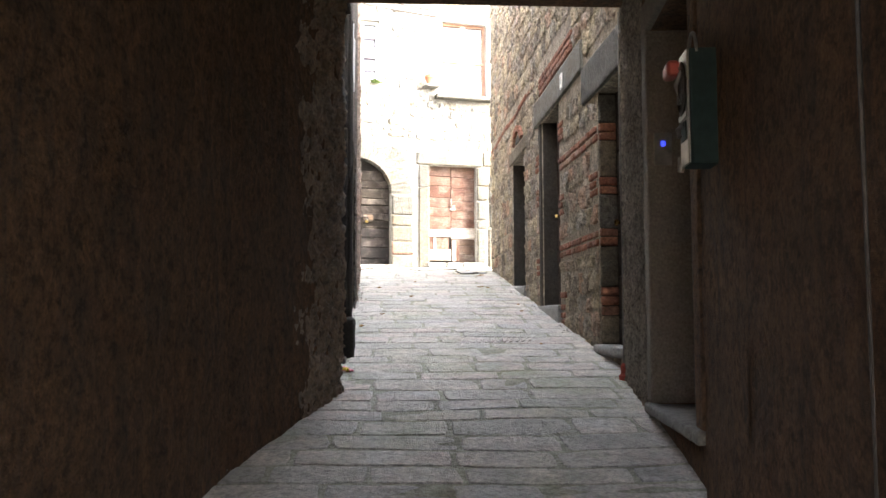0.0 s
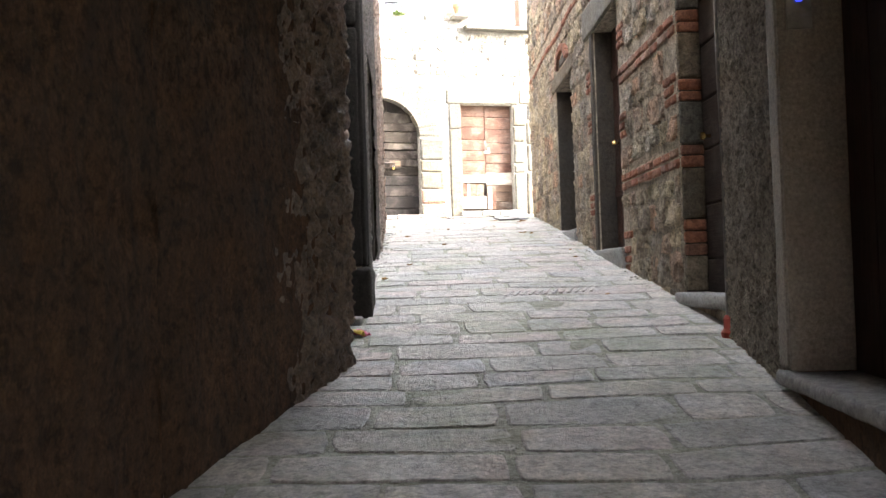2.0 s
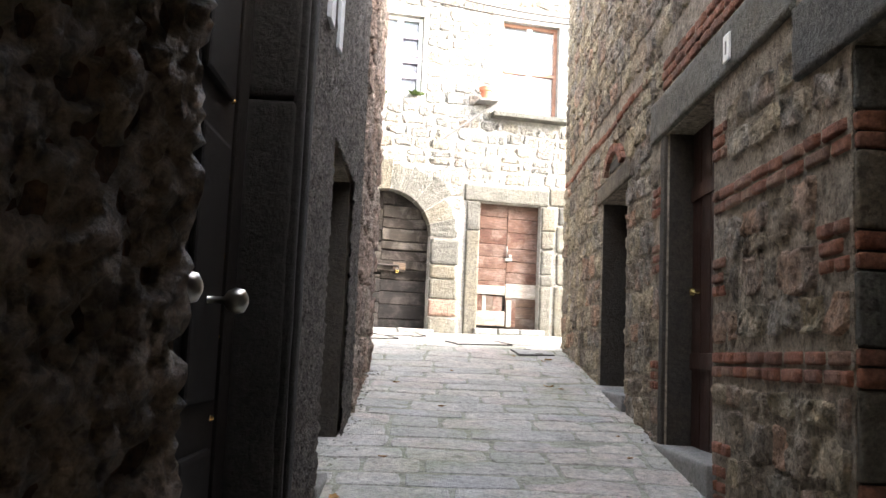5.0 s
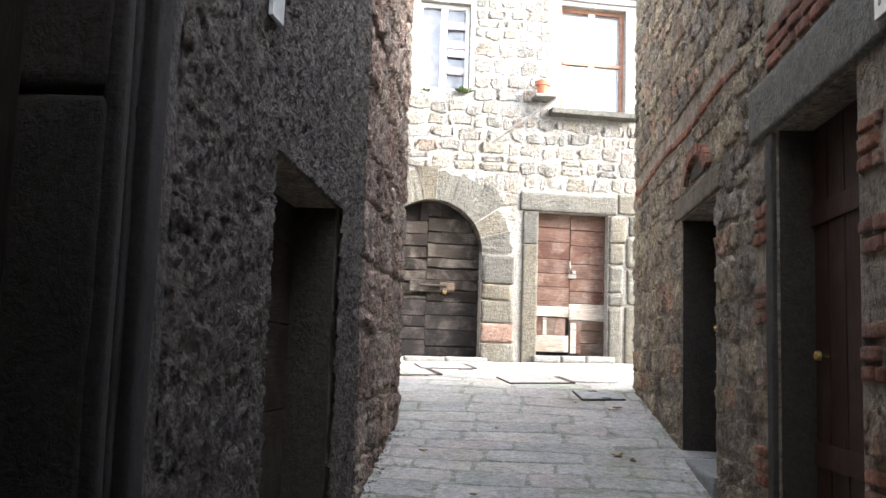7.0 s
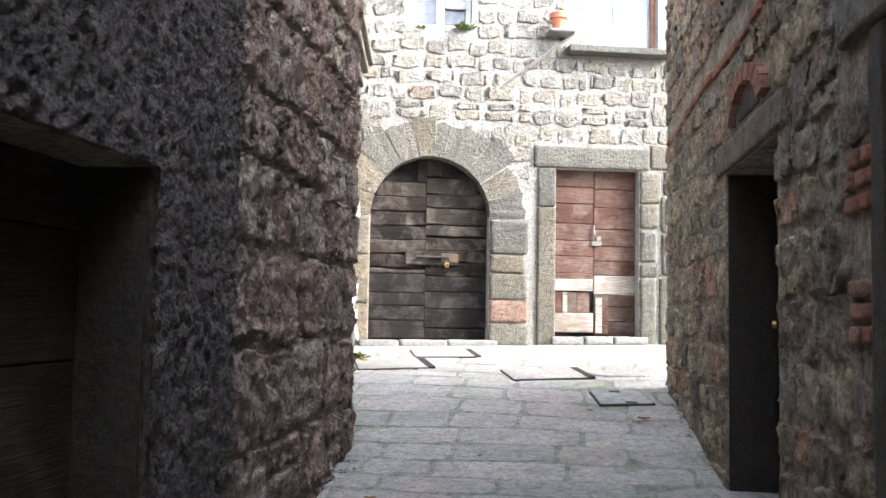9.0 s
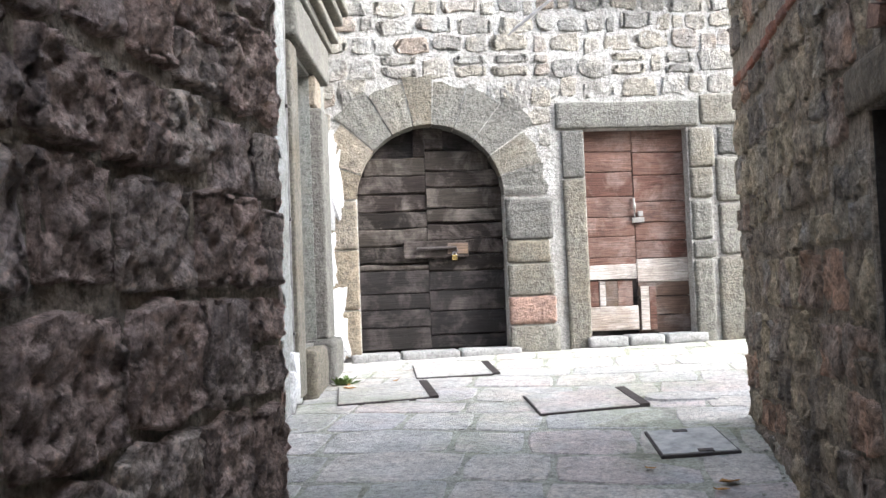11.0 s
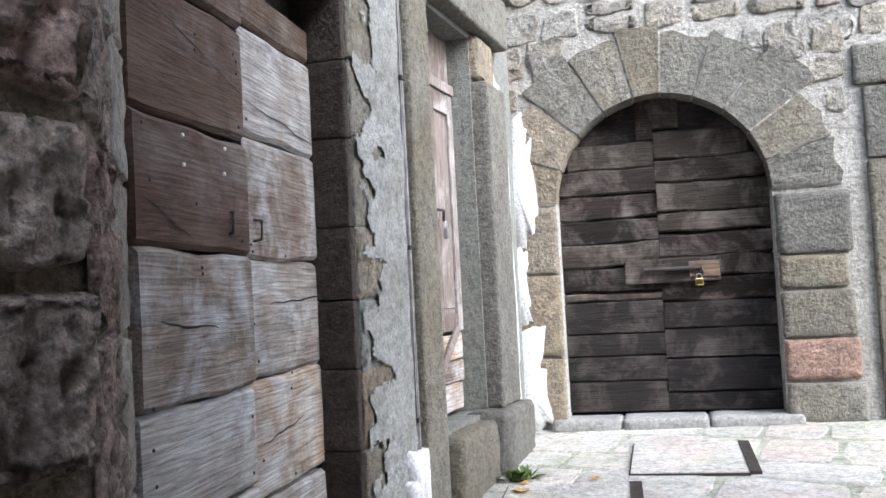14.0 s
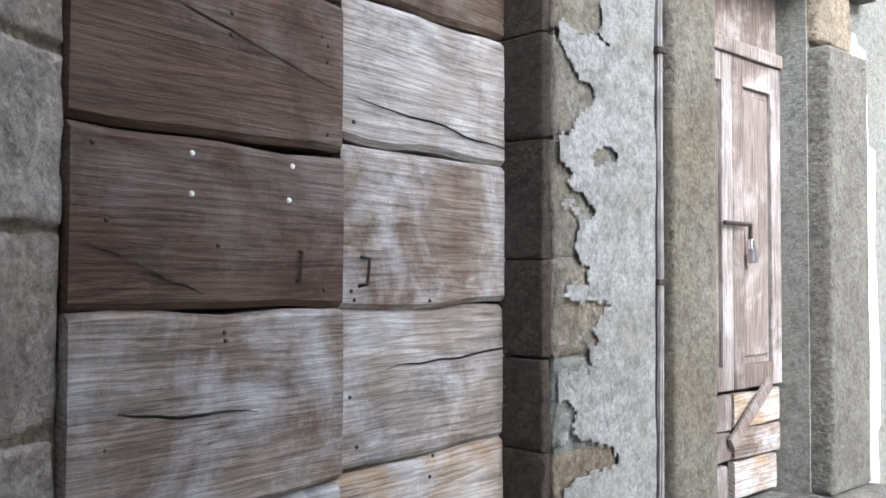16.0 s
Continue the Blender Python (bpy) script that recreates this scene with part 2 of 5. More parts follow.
PALE_RENDER = stone_mat("pale_worn_render", [(0.175, 0.179, 0.163), (0.246, 0.247, 0.237), (0.292, 0.294, 0.282)], 0.5, 0.5, (0.17, 0.16, 0.13), 0.6)
BRICK = stone_mat("red_brick", [(0.30, 0.12, 0.075), (0.36, 0.16, 0.10), (0.27, 0.13, 0.09), (0.33, 0.20, 0.14)], 0.5, 0.5, (0.09, 0.07, 0.06), 0.5)
PAVING = stone_mat("paving_stone", [(0.473, 0.463, 0.43), (0.57, 0.553, 0.516), (0.645, 0.586, 0.516), (0.591, 0.58, 0.549), (0.629, 0.538, 0.489), (0.495, 0.489, 0.484)], 0.5, 0.6, (0.24, 0.23, 0.2), 0.5, moss=(0.25, 0.285, 0.15), rough=0.52)
PAVING.node_tree.nodes["Principled BSDF"].inputs["Specular IOR Level"].default_value = 0.5
JOINT = stone_mat("joint_mortar", [(0.371, 0.363, 0.320), (0.540, 0.524, 0.472), (0.456, 0.456, 0.371)], 0.6, 0.6, (0.13, 0.125, 0.1), 0.5, moss=(0.24, 0.26, 0.15))
CURB = stone_mat("worn_sill_stone", [(0.245, 0.238, 0.223), (0.302, 0.295, 0.281)], 0.4, 0.4, (0.2, 0.19, 0.18), 0.4)
PLANK_GREY = wood_mat("weathered_wide_boards", [(0.17, 0.125, 0.095), (0.30, 0.265, 0.235), (0.42, 0.40, 0.385), (0.33, 0.245, 0.165), (0.50, 0.485, 0.475)], 0.7, (0.52, 0.53, 0.545), 0.8)
PLANK_BROWN = wood_mat("dark_brown_wide_boards", [(0.052, 0.032, 0.023), (0.092, 0.06, 0.044), (0.135, 0.098, 0.074), (0.184, 0.121, 0.068)], 0.65, (0.36, 0.34, 0.33), 0.3)
PLANK_DARK = wood_mat("blackened_boards", [(0.012, 0.009, 0.007), (0.026, 0.019, 0.016), (0.046, 0.038, 0.03)], 0.75, (0.22, 0.19, 0.165), 0.6)
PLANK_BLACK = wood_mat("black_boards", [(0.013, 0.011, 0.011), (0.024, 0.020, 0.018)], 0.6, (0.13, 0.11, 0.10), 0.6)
PLANK_RED = wood_mat("red_brown_boards", [(0.083, 0.038, 0.027), (0.121, 0.063, 0.045), (0.143, 0.082, 0.062), (0.094, 0.055, 0.043)], 0.7, (0.34, 0.27, 0.235), 0.5)
PLANK_BARE = wood_mat("bare_pale_boards", [(0.328, 0.281, 0.242), (0.429, 0.390, 0.351), (0.265, 0.203, 0.156)], 0.8, (0.62, 0.59, 0.55), 0.6)
DOOR_PINK = wood_mat("faded_panel_wood", [(0.145, 0.115, 0.10), (0.205, 0.17, 0.152), (0.27, 0.245, 0.23)], 0.7, (0.5, 0.47, 0.45), 0.6, upright=True)
DOOR_DARK = wood_mat("dark_varnished_wood", [(0.010, 0.008, 0.007), (0.017, 0.013, 0.011)], 0.62, (0.03, 0.027, 0.024), 0.3, upright=True)
DOOR_BROWN = wood_mat("dark_brown_boards", [(0.040, 0.019, 0.014), (0.064, 0.031, 0.022)], 0.6, (0.12, 0.1, 0.085), 0.4, upright=True)
SLATE_DOOR = wood_mat("grey_blind_boards", [(0.031, 0.020, 0.016), (0.043, 0.031, 0.025)], 0.7, (0.12, 0.11, 0.1), 0.4)
IRON = plain_mat("rusty_iron", (0.07, 0.06, 0.055), 0.6, 0.6)
STEEL = plain_mat("worn_steel", (0.35, 0.35, 0.36), 0.4, 0.9)
KNOB_METAL = plain_mat("tarnished_nickel", (0.42, 0.40, 0.36), 0.3, 1.0, 0.2)
BRASS = plain_mat("brass", (0.62, 0.46, 0.18), 0.25, 1.0, 0.15)
GREEN_BOX = plain_mat("dark_green_enamel", (0.012, 0.026, 0.025), 0.75)
PALE_METAL = plain_mat("pale_metal", (0.24, 0.23, 0.21), 0.4, 0.4)
RED_PLASTIC = plain_mat("red_plastic", (0.4, 0.08, 0.06), 0.4)
WHITE_ENAMEL = plain_mat("white_enamel", (0.75, 0.74, 0.7), 0.3, 0.0, 0.08)
WHITE_PAINT = plain_mat("white_paint", (0.72, 0.71, 0.68), 0.5, 0.0, 0.1)
BROWN_PAINT = plain_mat("brown_window_paint", (0.28, 0.14, 0.09), 0.5)
TERRACOTTA = plain_mat("terracotta", (0.45, 0.16, 0.09), 0.8)
GREY_PIPE = plain_mat("grey_paint", (0.2, 0.19, 0.18), 0.55)
DULL_PANEL = plain_mat("dull_grey_panel", (0.40, 0.39, 0.36), 0.8)
CURTAIN = plain_mat("pale_curtain", (0.62, 0.63, 0.66), 0.9, 0.0, 0.12)
SHUTTER = plain_mat("grey_shutter_paint", (0.25, 0.22, 0.25), 0.6)
LEAF_DRY = plain_mat("dry_leaf", (0.42, 0.22, 0.06), 0.7, 0.0, 0.5)
LEAF_GREEN = plain_mat("weed_leaf", (0.09, 0.13, 0.035), 0.6, 0.0, 0.4)
PAPER = plain_mat("poster_paper", (0.6, 0.6, 0.6), 0.8, 0.0, 0.15)
WRAP_PINK = plain_mat("pink_wrapper", (0.75, 0.2, 0.3), 0.35)
WRAP_YELLOW = plain_mat("yellow_wrapper", (0.85, 0.55, 0.1), 0.35)
m_, nt_, b_ = base_mat("blue_indicator", 0.4)
b_.inputs["Base Color"].default_value = (0.02, 0.03, 0.5, 1)
b_.inputs["Emission Color"].default_value = (0.03, 0.05, 1, 1)
b_.inputs["Emission Strength"].default_value = 0.1
BLUE_LED = m_
m_, nt_, b_ = base_mat("window_glass", 0.03)
b_.inputs["Base Color"].default_value = (0.8, 0.85, 0.88, 1)
b_.inputs["Transmission Weight"].default_value = 1.0
GLASS = m_

# ---- mesh helpers ----
rng = random.Random(7)


def finish(name, bm, material, parent=None, label="", smooth=False):
    bmesh.ops.recalc_face_normals(bm, faces=bm.faces)
    me = bpy.data.meshes.new(name)
    bm.to_mesh(me)
    bm.free()
    me.materials.append(material)
    if smooth:
        me.shade_smooth()
    ob = new(name, me)
    if parent is not None:
        ob.parent = parent
    if label:
        ob["label"] = label
    return ob


def part(name, bm, material, parent, label="", smooth=False):
    return finish(name, bm, material, parent, label, smooth)


def empty(name, m, label="", category="", group="", kind=""):
    ob = new(name)
    ob.matrix_world = m
    return tagged(ob, label, category, group, kind)


def add_box(bm, x0, x1, y0, y1, z0, z1, bevel=0.0, jit=0.0, segs=2):
    vs = [bm.verts.new((x + rng.uniform(-jit, jit), y + rng.uniform(-jit, jit) * 0.4, z + rng.uniform(-jit, jit))) for x in (x0, x1) for y in (y0, y1) for z in (z0, z1)]
    fs = [bm.faces.new([vs[i] for i in q]) for q in ((0, 1, 3, 2), (4, 6, 7, 5), (0, 4, 5, 1), (2, 3, 7, 6), (0, 2, 6, 4), (1, 5, 7, 3))]
    if bevel:
        bmesh.ops.bevel(bm, geom=list({e for f in fs for e in f.edges}), offset=bevel, segments=segs, affect="EDGES", profile=0.6)
    return bm


def box(*a, **k):
    return add_box(bmesh.new(), *a, **k)


def add_tube(bm, pts, r, n=10):
    """A round rod along a polyline."""
    rings = []
    for i, p in enumerate(pts):
        p = Vector(p)
        d = (Vector(pts[min(i + 1, len(pts) - 1)]) - Vector(pts[max(i - 1, 0)])).normalized()
        q = d.to_track_quat("Z", "Y")
        rings.append([bm.verts.new(p + q @ Vector((r * math.cos(2 * math.pi * k / n), r * math.sin(2 * math.pi * k / n), 0))) for k in range(n)])
    for a, b in zip(rings, rings[1:]):
        for k in range(n):
            bm.faces.new((a[k], a[(k + 1) % n], b[(k + 1) % n], b[k]))
    bm.faces.new(rings[0][::-1])
    bm.faces.new(rings[-1])
    return bm


def add_lathe(bm, profile, m=Matrix(), n=20):
    """A turned body: (radius, height) along the local z of m."""
    rings = [[bm.verts.new(m @ Vector((r * math.cos(2 * math.pi * k / n), r * math.sin(2 * math.pi * k / n), h))) for k in range(n)] for r, h in profile]
    for a, b in zip(rings, rings[1:]):
        for k in range(n):
            bm.faces.new((a[k], a[(k + 1) % n], b[(k + 1) % n], b[k]))
    bm.faces.new(rings[0][::-1])
    bm.faces.new(rings[-1])
    return bm


def wall_cells(u0, u1, z0, z1, thick, holes):
    """A solid wall in its own frame (x along, y inwards) with rectangular openings through it."""
    us = sorted({u0, u1, *[min(max(h[i], u0), u1) for h in holes for i in (0, 1)]})
    zs = sorted({z0, z1, *[min(max(h[i], z0), z1) for h in holes for i in (2, 3)]})
    full = {(i, j): not any(h[0] < (a + b) / 2 < h[1] and h[2] < (c + d) / 2 < h[3] for h in holes)
            for i, (a, b) in enumerate(zip(us, us[1:])) for j, (c, d) in enumerate(zip(zs, zs[1:]))}
    bm = bmesh.new()
    cache = {}

    def v(x, y, z):
        k = (round(x, 4), round(y, 4), round(z, 4))
        if k not in cache:
            cache[k] = bm.verts.new(k)
        return cache[k]

    for (i, j), on in full.items():
        if not on:
            continue
        a, b, c, d = us[i], us[i + 1], zs[j], zs[j + 1]
        bm.faces.new((v(a, 0, c), v(b, 0, c), v(b, 0, d), v(a, 0, d)))
        bm.faces.new((v(a, thick, c), v(a, thick, d), v(b, thick, d), v(b, thick, c)))
        if not full.get((i - 1, j)):
            bm.faces.new((v(a, 0, c), v(a, 0, d), v(a, thick, d), v(a, thick, c)))
        if not full.get((i + 1, j)):
            bm.faces.new((v(b, 0, c), v(b, thick, c), v(b, thick, d), v(b, 0, d)))
        if not full.get((i, j - 1)):
            bm.faces.new((v(a, 0, c), v(a, thick, c), v(b, thick, c), v(b, 0, c)))
        if not full.get((i, j + 1)):
            bm.faces.new((v(a, 0, d), v(b, 0, d), v(b, thick, d), v(a, thick, d)))
    return bm


def stone_grid(u0, u1, z0, z1, proud, rough, pinch=0.12, cell=0.05, lo=3, hi=9, crag=0.0):
    """Vertices and faces of one stone's face: rounded outline set into the mortar, uneven front."""
    w, h = u1 - u0, z1 - z0
    nx, nz = max(lo, min(hi, round(w / cell))), max(lo, min(hi, round(h / cell)))
    seed = Vector((rng.uniform(0, 99), rng.uniform(0, 99), 0))
    skew, lean, tip = rng.uniform(-0.1, 0.1) * pinch * 8, rng.uniform(-0.06, 0.06) * pinch * 8, rng.uniform(-0.3, 0.3)
    edge = min(0.14, 0.008 / max(min(w, h), 0.05))

    def ticks(n):
        return [0.0, edge, 2.4 * edge] + [i / (n - 1) for i in range(1, n - 1)] + [1 - 2.4 * edge, 1 - edge, 1.0]

    tx, tz = ticks(nx), ticks(nz)
    verts, faces = [], []
    for j, b in enumerate(tz):
        for i, a in enumerate(tx):
            s, t = 2 * a - 1, 2 * b - 1
            k = 1 - pinch * 0.5 * (s * s) * (t * t)
            x = (u0 + u1) / 2 + w / 2 * (s * k + skew * 0.3 * t * (1 - abs(s)))
            z = (z0 + z1) / 2 + h / 2 * (t * k + lean * s)
            n1 = noise.noise(Vector((x * 9, z * 9, 0)) + seed)
            n2 = noise.noise(Vector((x * 24, z * 24, 5)) + seed) + 0.5 * noise.noise(Vector((x * 55, z * 55, 9)) + seed)
            wob = 0.22 * min(w, h) * pinch * 4
            x += wob * noise.noise(Vector((x * 7, z * 7, 3)) + seed)
            z += wob * noise.noise(Vector((x * 7, z * 7, 8)) + seed)
            border = i in (0, len(tx) - 1) or j in (0, len(tz) - 1)
            y = 0.006 if border else -proud * (0.75 + tip * 0.4 * t) - rough * (n1 + 0.6 * n2)
            if crag and not border:
                c = noise.fractal(Vector((x * 13, z * 9, 2)) + seed, 0.7, 2.1, 4)
                y -= crag * (1.0 - 2.2 * abs(c)) + 0.35 * crag * noise.noise(Vector((x * 60, z * 40, 1)) + seed)
            verts.append((x, y, z))
    n = len(tx)
    for j in range(len(tz) - 1):
        for i in range(n - 1):
            q = j * n + i
            faces.append((q, q + 1, q + n + 1, q + n))
    return verts, faces


def mesh_ob(name, verts, faces, material, parent, smooth=True):
    me = bpy.data.meshes.new(name)
    me.from_pydata(verts, [], faces)
    me.materials.append(material)
    if smooth:
        me.shade_smooth()
    ob = new(name, me)
    ob.parent = parent
    return ob


def courses(u0, u1, z0, z1, hs, ws, holes, gap, wavy=0.02):
    """Places of stones in rough courses, leaving the holes free. A hole is (u0, u1, z0, z1) or (u, z, radius)."""
    out = []
    z = z0
    while z < z1 - 0.05:
        h = rng.uniform(*hs)
        zm = z + h / 2
        blocks = []
        for q in holes:
            if len(q) == 4 and q[2] < z + h - 0.03 and q[3] > z + 0.03:
                blocks.append((q[0], q[1]))
            if len(q) == 3 and abs(zm - q[1]) < q[2]:
                r = math.sqrt(q[2] ** 2 - (zm - q[1]) ** 2)
                blocks.append((q[0] - r, q[0] + r))
        spans, a = [], u0
        for b0, b1 in sorted(blocks):
            if b0 > a:
                spans.append((a, b0))
            a = max(a, b1)
        if a < u1:
            spans.append((a, u1))
        for a, b in spans:
            u = a
            while u < b - 0.05:
                w = rng.uniform(*ws)
                if b - (u + w) < ws[0] * 0.7:
                    w = b - u
                w = min(w, b - u)
                if rng.random() < 0.12 and h > 0.2:
                    k = h * rng.uniform(0.4, 0.6)
                    out.append((u + gap, u + w - gap, z + gap, z + k - gap * 0.6))
                    out.append((u + gap, u + w - gap, z + k + gap * 0.6, z + h - gap))
                else:
                    d = rng.uniform(-wavy, wavy)
                    out.append((u + gap, u + w - gap, z + gap + d, z + h - gap + d + rng.uniform(-wavy, 0) * 0.5))
                u += w
        z += h
    return out


def lay(parent, places, material, rest, proud, rough, near, name="stone", pinch=0.12, limit=290, cell=0.05, hi=9, crag=0.0):
    """The stones nearest to the walk as pieces, those past the limit joined in one."""
    places = [q for q in places if q[1] - q[0] > 0.075 and q[3] - q[2] > 0.06]
    places = sorted(places, key=lambda q: abs((q[0] + q[1]) / 2 - near[0]) + abs((q[2] + q[3]) / 2 - near[1]))
    vs, fs = [], []
    for i, q in enumerate(places):
        v, f = stone_grid(*q, rng.uniform(*proud), rough, pinch, cell, 3, hi, crag)
        if i < limit:
            mesh_ob(name, v, f, material, parent)
        else:
            n = len(vs)
            vs += v
            fs += [tuple(k + n for k in face) for face in f]
    if vs:
        tagged(mesh_ob("upper_stones", vs, fs, rest, parent), kind="stuff")


def worn_block(u0, u1, y0, y1, z0, z1, edge=0.012, amp=0.004, cell=0.05):
    """A closed cut block: edges rounded by wear, faces uneven."""
    lo, hi = Vector((u0, y0, z0)), Vector((u1, y1, z1))
    size = hi - lo
    e = min(edge, 0.4 * min(size))
    seed = Vector((rng.uniform(0, 99), rng.uniform(0, 99), rng.uniform(0, 99)))

    def ticks(a, b, n):
        return [a, a + 0.7 * e, a + 2.2 * e] + [a + (b - a) * k / n for k in range(1, n)] + [b - 2.2 * e, b - 0.7 * e, b]

    axes = [sorted(ticks(lo[i], hi[i], max(1, min(14, round(size[i] / (cell if i != 1 else 4 * cell)))))) for i in range(3)]
    bm = bmesh.new()
    cache = {}

    def vert(i, j, k):
        key = (i, j, k)
        if key not in cache:
            p = Vector((axes[0][i], axes[1][j], axes[2][k]))
            core = Vector([min(max(p[n], lo[n] + e), hi[n] - e) for n in range(3)])
            d = p - core
            q = core + d.normalized() * e if d.length > 1e-6 else p
            n1 = noise.noise(p * 7 + seed) + 0.7 * noise.noise(p * 19 + seed) + 0.4 * noise.noise(p * 45 + seed)
            chip = max(0.0, noise.noise(p * 11 - seed) - 0.25) * 3 if d.length > e * 1.15 else 0.0
            q += (d.normalized() if d.length > 1e-6 else Vector()) * (amp * n1 - amp * 2.2 * chip)
            cache[key] = bm.verts.new(q)
        return cache[key]

    ns = [len(t) - 1 for t in axes]
    for ax in range(3):
        p, q = (ax + 1) % 3, (ax + 2) % 3
        for side in (0, ns[ax]):
            for i in range(ns[p]):
                for j in range(ns[q]):
                    quad = []
                    for di, dj in ((0, 0), (1, 0), (1, 1), (0, 1)):
                        key = [0, 0, 0]
                        key[ax], key[p], key[q] = side, i + di, j + dj
                        quad.append(vert(*key))
                    bm.faces.new(quad)
    return bm


def dressed(parent, u0, u1, z0, z1, y0, y1, material, name="stone", bevel=0.012, jit=0.006):
    """A cut block with a worn, uneven face."""
    bm = worn_block(u0, u1, y0, y1, z0, z1, bevel * 1.3, 0.002 + 0.45 * jit)
    return part(name, bm, material, parent, smooth=True)


def board(parent, u0, u1, z0, z1, y0, y1, material, name="board", bow=0.006, tilt=0.0, bevel=0.006):
    """One old plank: long edges wavy, front face a little cupped."""
    n = 8
    bm = bmesh.new()
    sa, sb = rng.uniform(0, 50), rng.uniform(0, 50)
    rows = []
    for i in range(n + 1):
        a = i / n
        x = u0 + (u1 - u0) * a
        lo = z0 + bow * noise.noise((x * 4, sa, 0)) + tilt * (a - 0.5)
        hi = z1 + bow * noise.noise((x * 4, sb, 0)) + tilt * (a - 0.5)
        cup = 0.004 * noise.noise((x * 3, sa, 7))
        rows.append([bm.verts.new(p) for p in ((x, y1, lo), (x, y0 + bevel, lo), (x, y0 + cup, lo + bevel), (x, y0 + cup - 0.002, (lo + hi) / 2), (x, y0 + cup, hi - bevel), (x, y0 + bevel, hi), (x, y1, hi))])
    for a, b in zip(rows, rows[1:]):
        for k in range(7):
            bm.faces.new((a[k], b[k], b[(k + 1) % 7], a[(k + 1) % 7]))
    bm.faces.new(rows[0])
    bm.faces.new(rows[-1][::-1])
    return part(name, bm, material, parent)


def rough_plane(parent, name, u0, u1, z0, z1, amp, material, holes=(), step=0.09, seed=0.0, kind="stuff", freq=3.5, crag=0.0):
    """A lumpy skin of plaster or roughcast over a wall, cut out at the openings."""
    nu, nz = max(2, round((u1 - u0) / step)), max(2, round((z1 - z0) / step))
    verts, faces = [], []
    for j in range(nz + 1):
        for i in range(nu + 1):
            u, z = u0 + (u1 - u0) * i / nu, z0 + (z1 - z0) * j / nz
            d = noise.noise((u * freq, z * freq, seed)) + 0.5 * noise.noise((u * freq * 3, z * freq * 3, seed + 9))
            if crag:
                d += crag * (1.0 - 2.4 * abs(noise.fractal((u * freq * 1.7, z * freq * 1.7, seed + 4), 0.6, 2.2, 3)))
            fade = min(1.0, (u - u0) / 0.6 + 0.45 * noise.noise((u * 5, z * 4, seed))) if name == "crumbled_skin" else 1.0
            verts.append((u, -0.012 - amp * fade * (0.9 + d), z))
    for j in range(nz):
        for i in range(nu):
            if name == "render_skin" and (i + 0.5) / nu < 0.16 + 0.75 * (noise.noise((i * 0.05, j * 0.10, seed + 3)) + 0.35 * noise.noise((i * 0.16, j * 0.24, seed + 5)) + 0.2 * noise.noise((i * 0.4, j * 0.5, seed + 6))):
                continue
            u, z = u0 + (u1 - u0) * (i + 0.5) / nu, z0 + (z1 - z0) * (j + 0.5) / nz
            if not any(h[0] < u < h[1] and h[2] < z < h[3] for h in holes):
                q = j * (nu + 1) + i
                faces.append((q, q + 1, q + nu + 2, q + nu + 1))
    return mesh_ob(name, verts, faces, material, parent)


def patch(parent, name, cu, cz, ru, rz, depth, material, seed):
    """A torn patch of plaster with a ragged outline and real thickness."""
    bm = bmesh.new()
    n = 36
    ring, rim = [], []
    for k in range(n):
        a = 2 * math.pi * k / n
        f = 1 + 0.55 * noise.noise((math.cos(a) * 1.7 + seed, math.sin(a) * 1.7, seed)) + 0.4 * noise.noise((math.cos(a) * 5 + seed, math.sin(a) * 5, seed))
        ex = abs(math.cos(a)) ** 0.6 * math.copysign(1, math.cos(a))
        ez = abs(math.sin(a)) ** 0.6 * math.copysign(1, math.sin(a))
        rim.append(bm.verts.new((cu + ru * f * ex, 0.012, cz + rz * f * ez)))
        ring.append(bm.verts.new((cu + ru * f * ex * 0.94, -depth, cz + rz * f * ez * 0.97)))
    c = bm.verts.new((cu, -depth - 0.006, cz))
    for k in range(n):
        bm.faces.new((rim[k], rim[(k + 1) % n], ring[(k + 1) % n], ring[k]))
        bm.faces.new((ring[k], ring[(k + 1) % n], c))
    return part(name, bm, material, parent, smooth=True)


def ground_z(y):
    if y < 4:
        return 0.685 - 0.2 * (4 - max(y, -2)) if y > -2 else -0.515
    if y < 15:
        return 0.685 + 0.137 * (y - 4)
    if y < 20:
        return 2.192 + 0.07 * (y - 15)
    return 2.542


TOP = 6.9
# ---- far wall: rubble above two old doors ----
FAR = pose(-1.26, 17.75, 0, 0, 0, 14.0)
far = finish("wall_far", wall_cells(-1.3, 14, 1.9, 8.3, 0.6, [(0, 1.38, 2.44, 4.60), (2.17, 3.18, 2.5, 4.5), (0.42, 1.14, 6.12, 7.38), (2.45, 3.42, 5.95, 7.5)]), FAR_MORTAR)
far.matrix_world = FAR
tagged(far, "pale rubble stone house wall with lime mortar joints", "wall", kind="structure")
# ---- house on the alley's one side, with three doors ----
RIGHT = pose(1.75, 15.15, 0, 0, 0, -90)
R_HOLES = [(2.55, 3.70, 1.80, 3.55), (5.0, 6.03, 1.55, 3.63), (7.73, 8.72, 1.20, 3.30)]
right = finish("wall_right", wall_cells(0, 8.85, 0.2, TOP, 0.9, R_HOLES), ALLEY_MORTAR)
right.matrix_world = RIGHT
tagged(right, "rough rubble house wall with red brick courses", "wall", kind="structure")
side = finish("wall_side", wall_cells(0.0, 12, 0.8, TOP, 0.5, []), FAR_MORTAR)
side.matrix_world = pose(13.76, 15.146, 0, 0, 0, 180)
tagged(side, "plain pale rubble wall along the cross street", "wall", kind="structure")
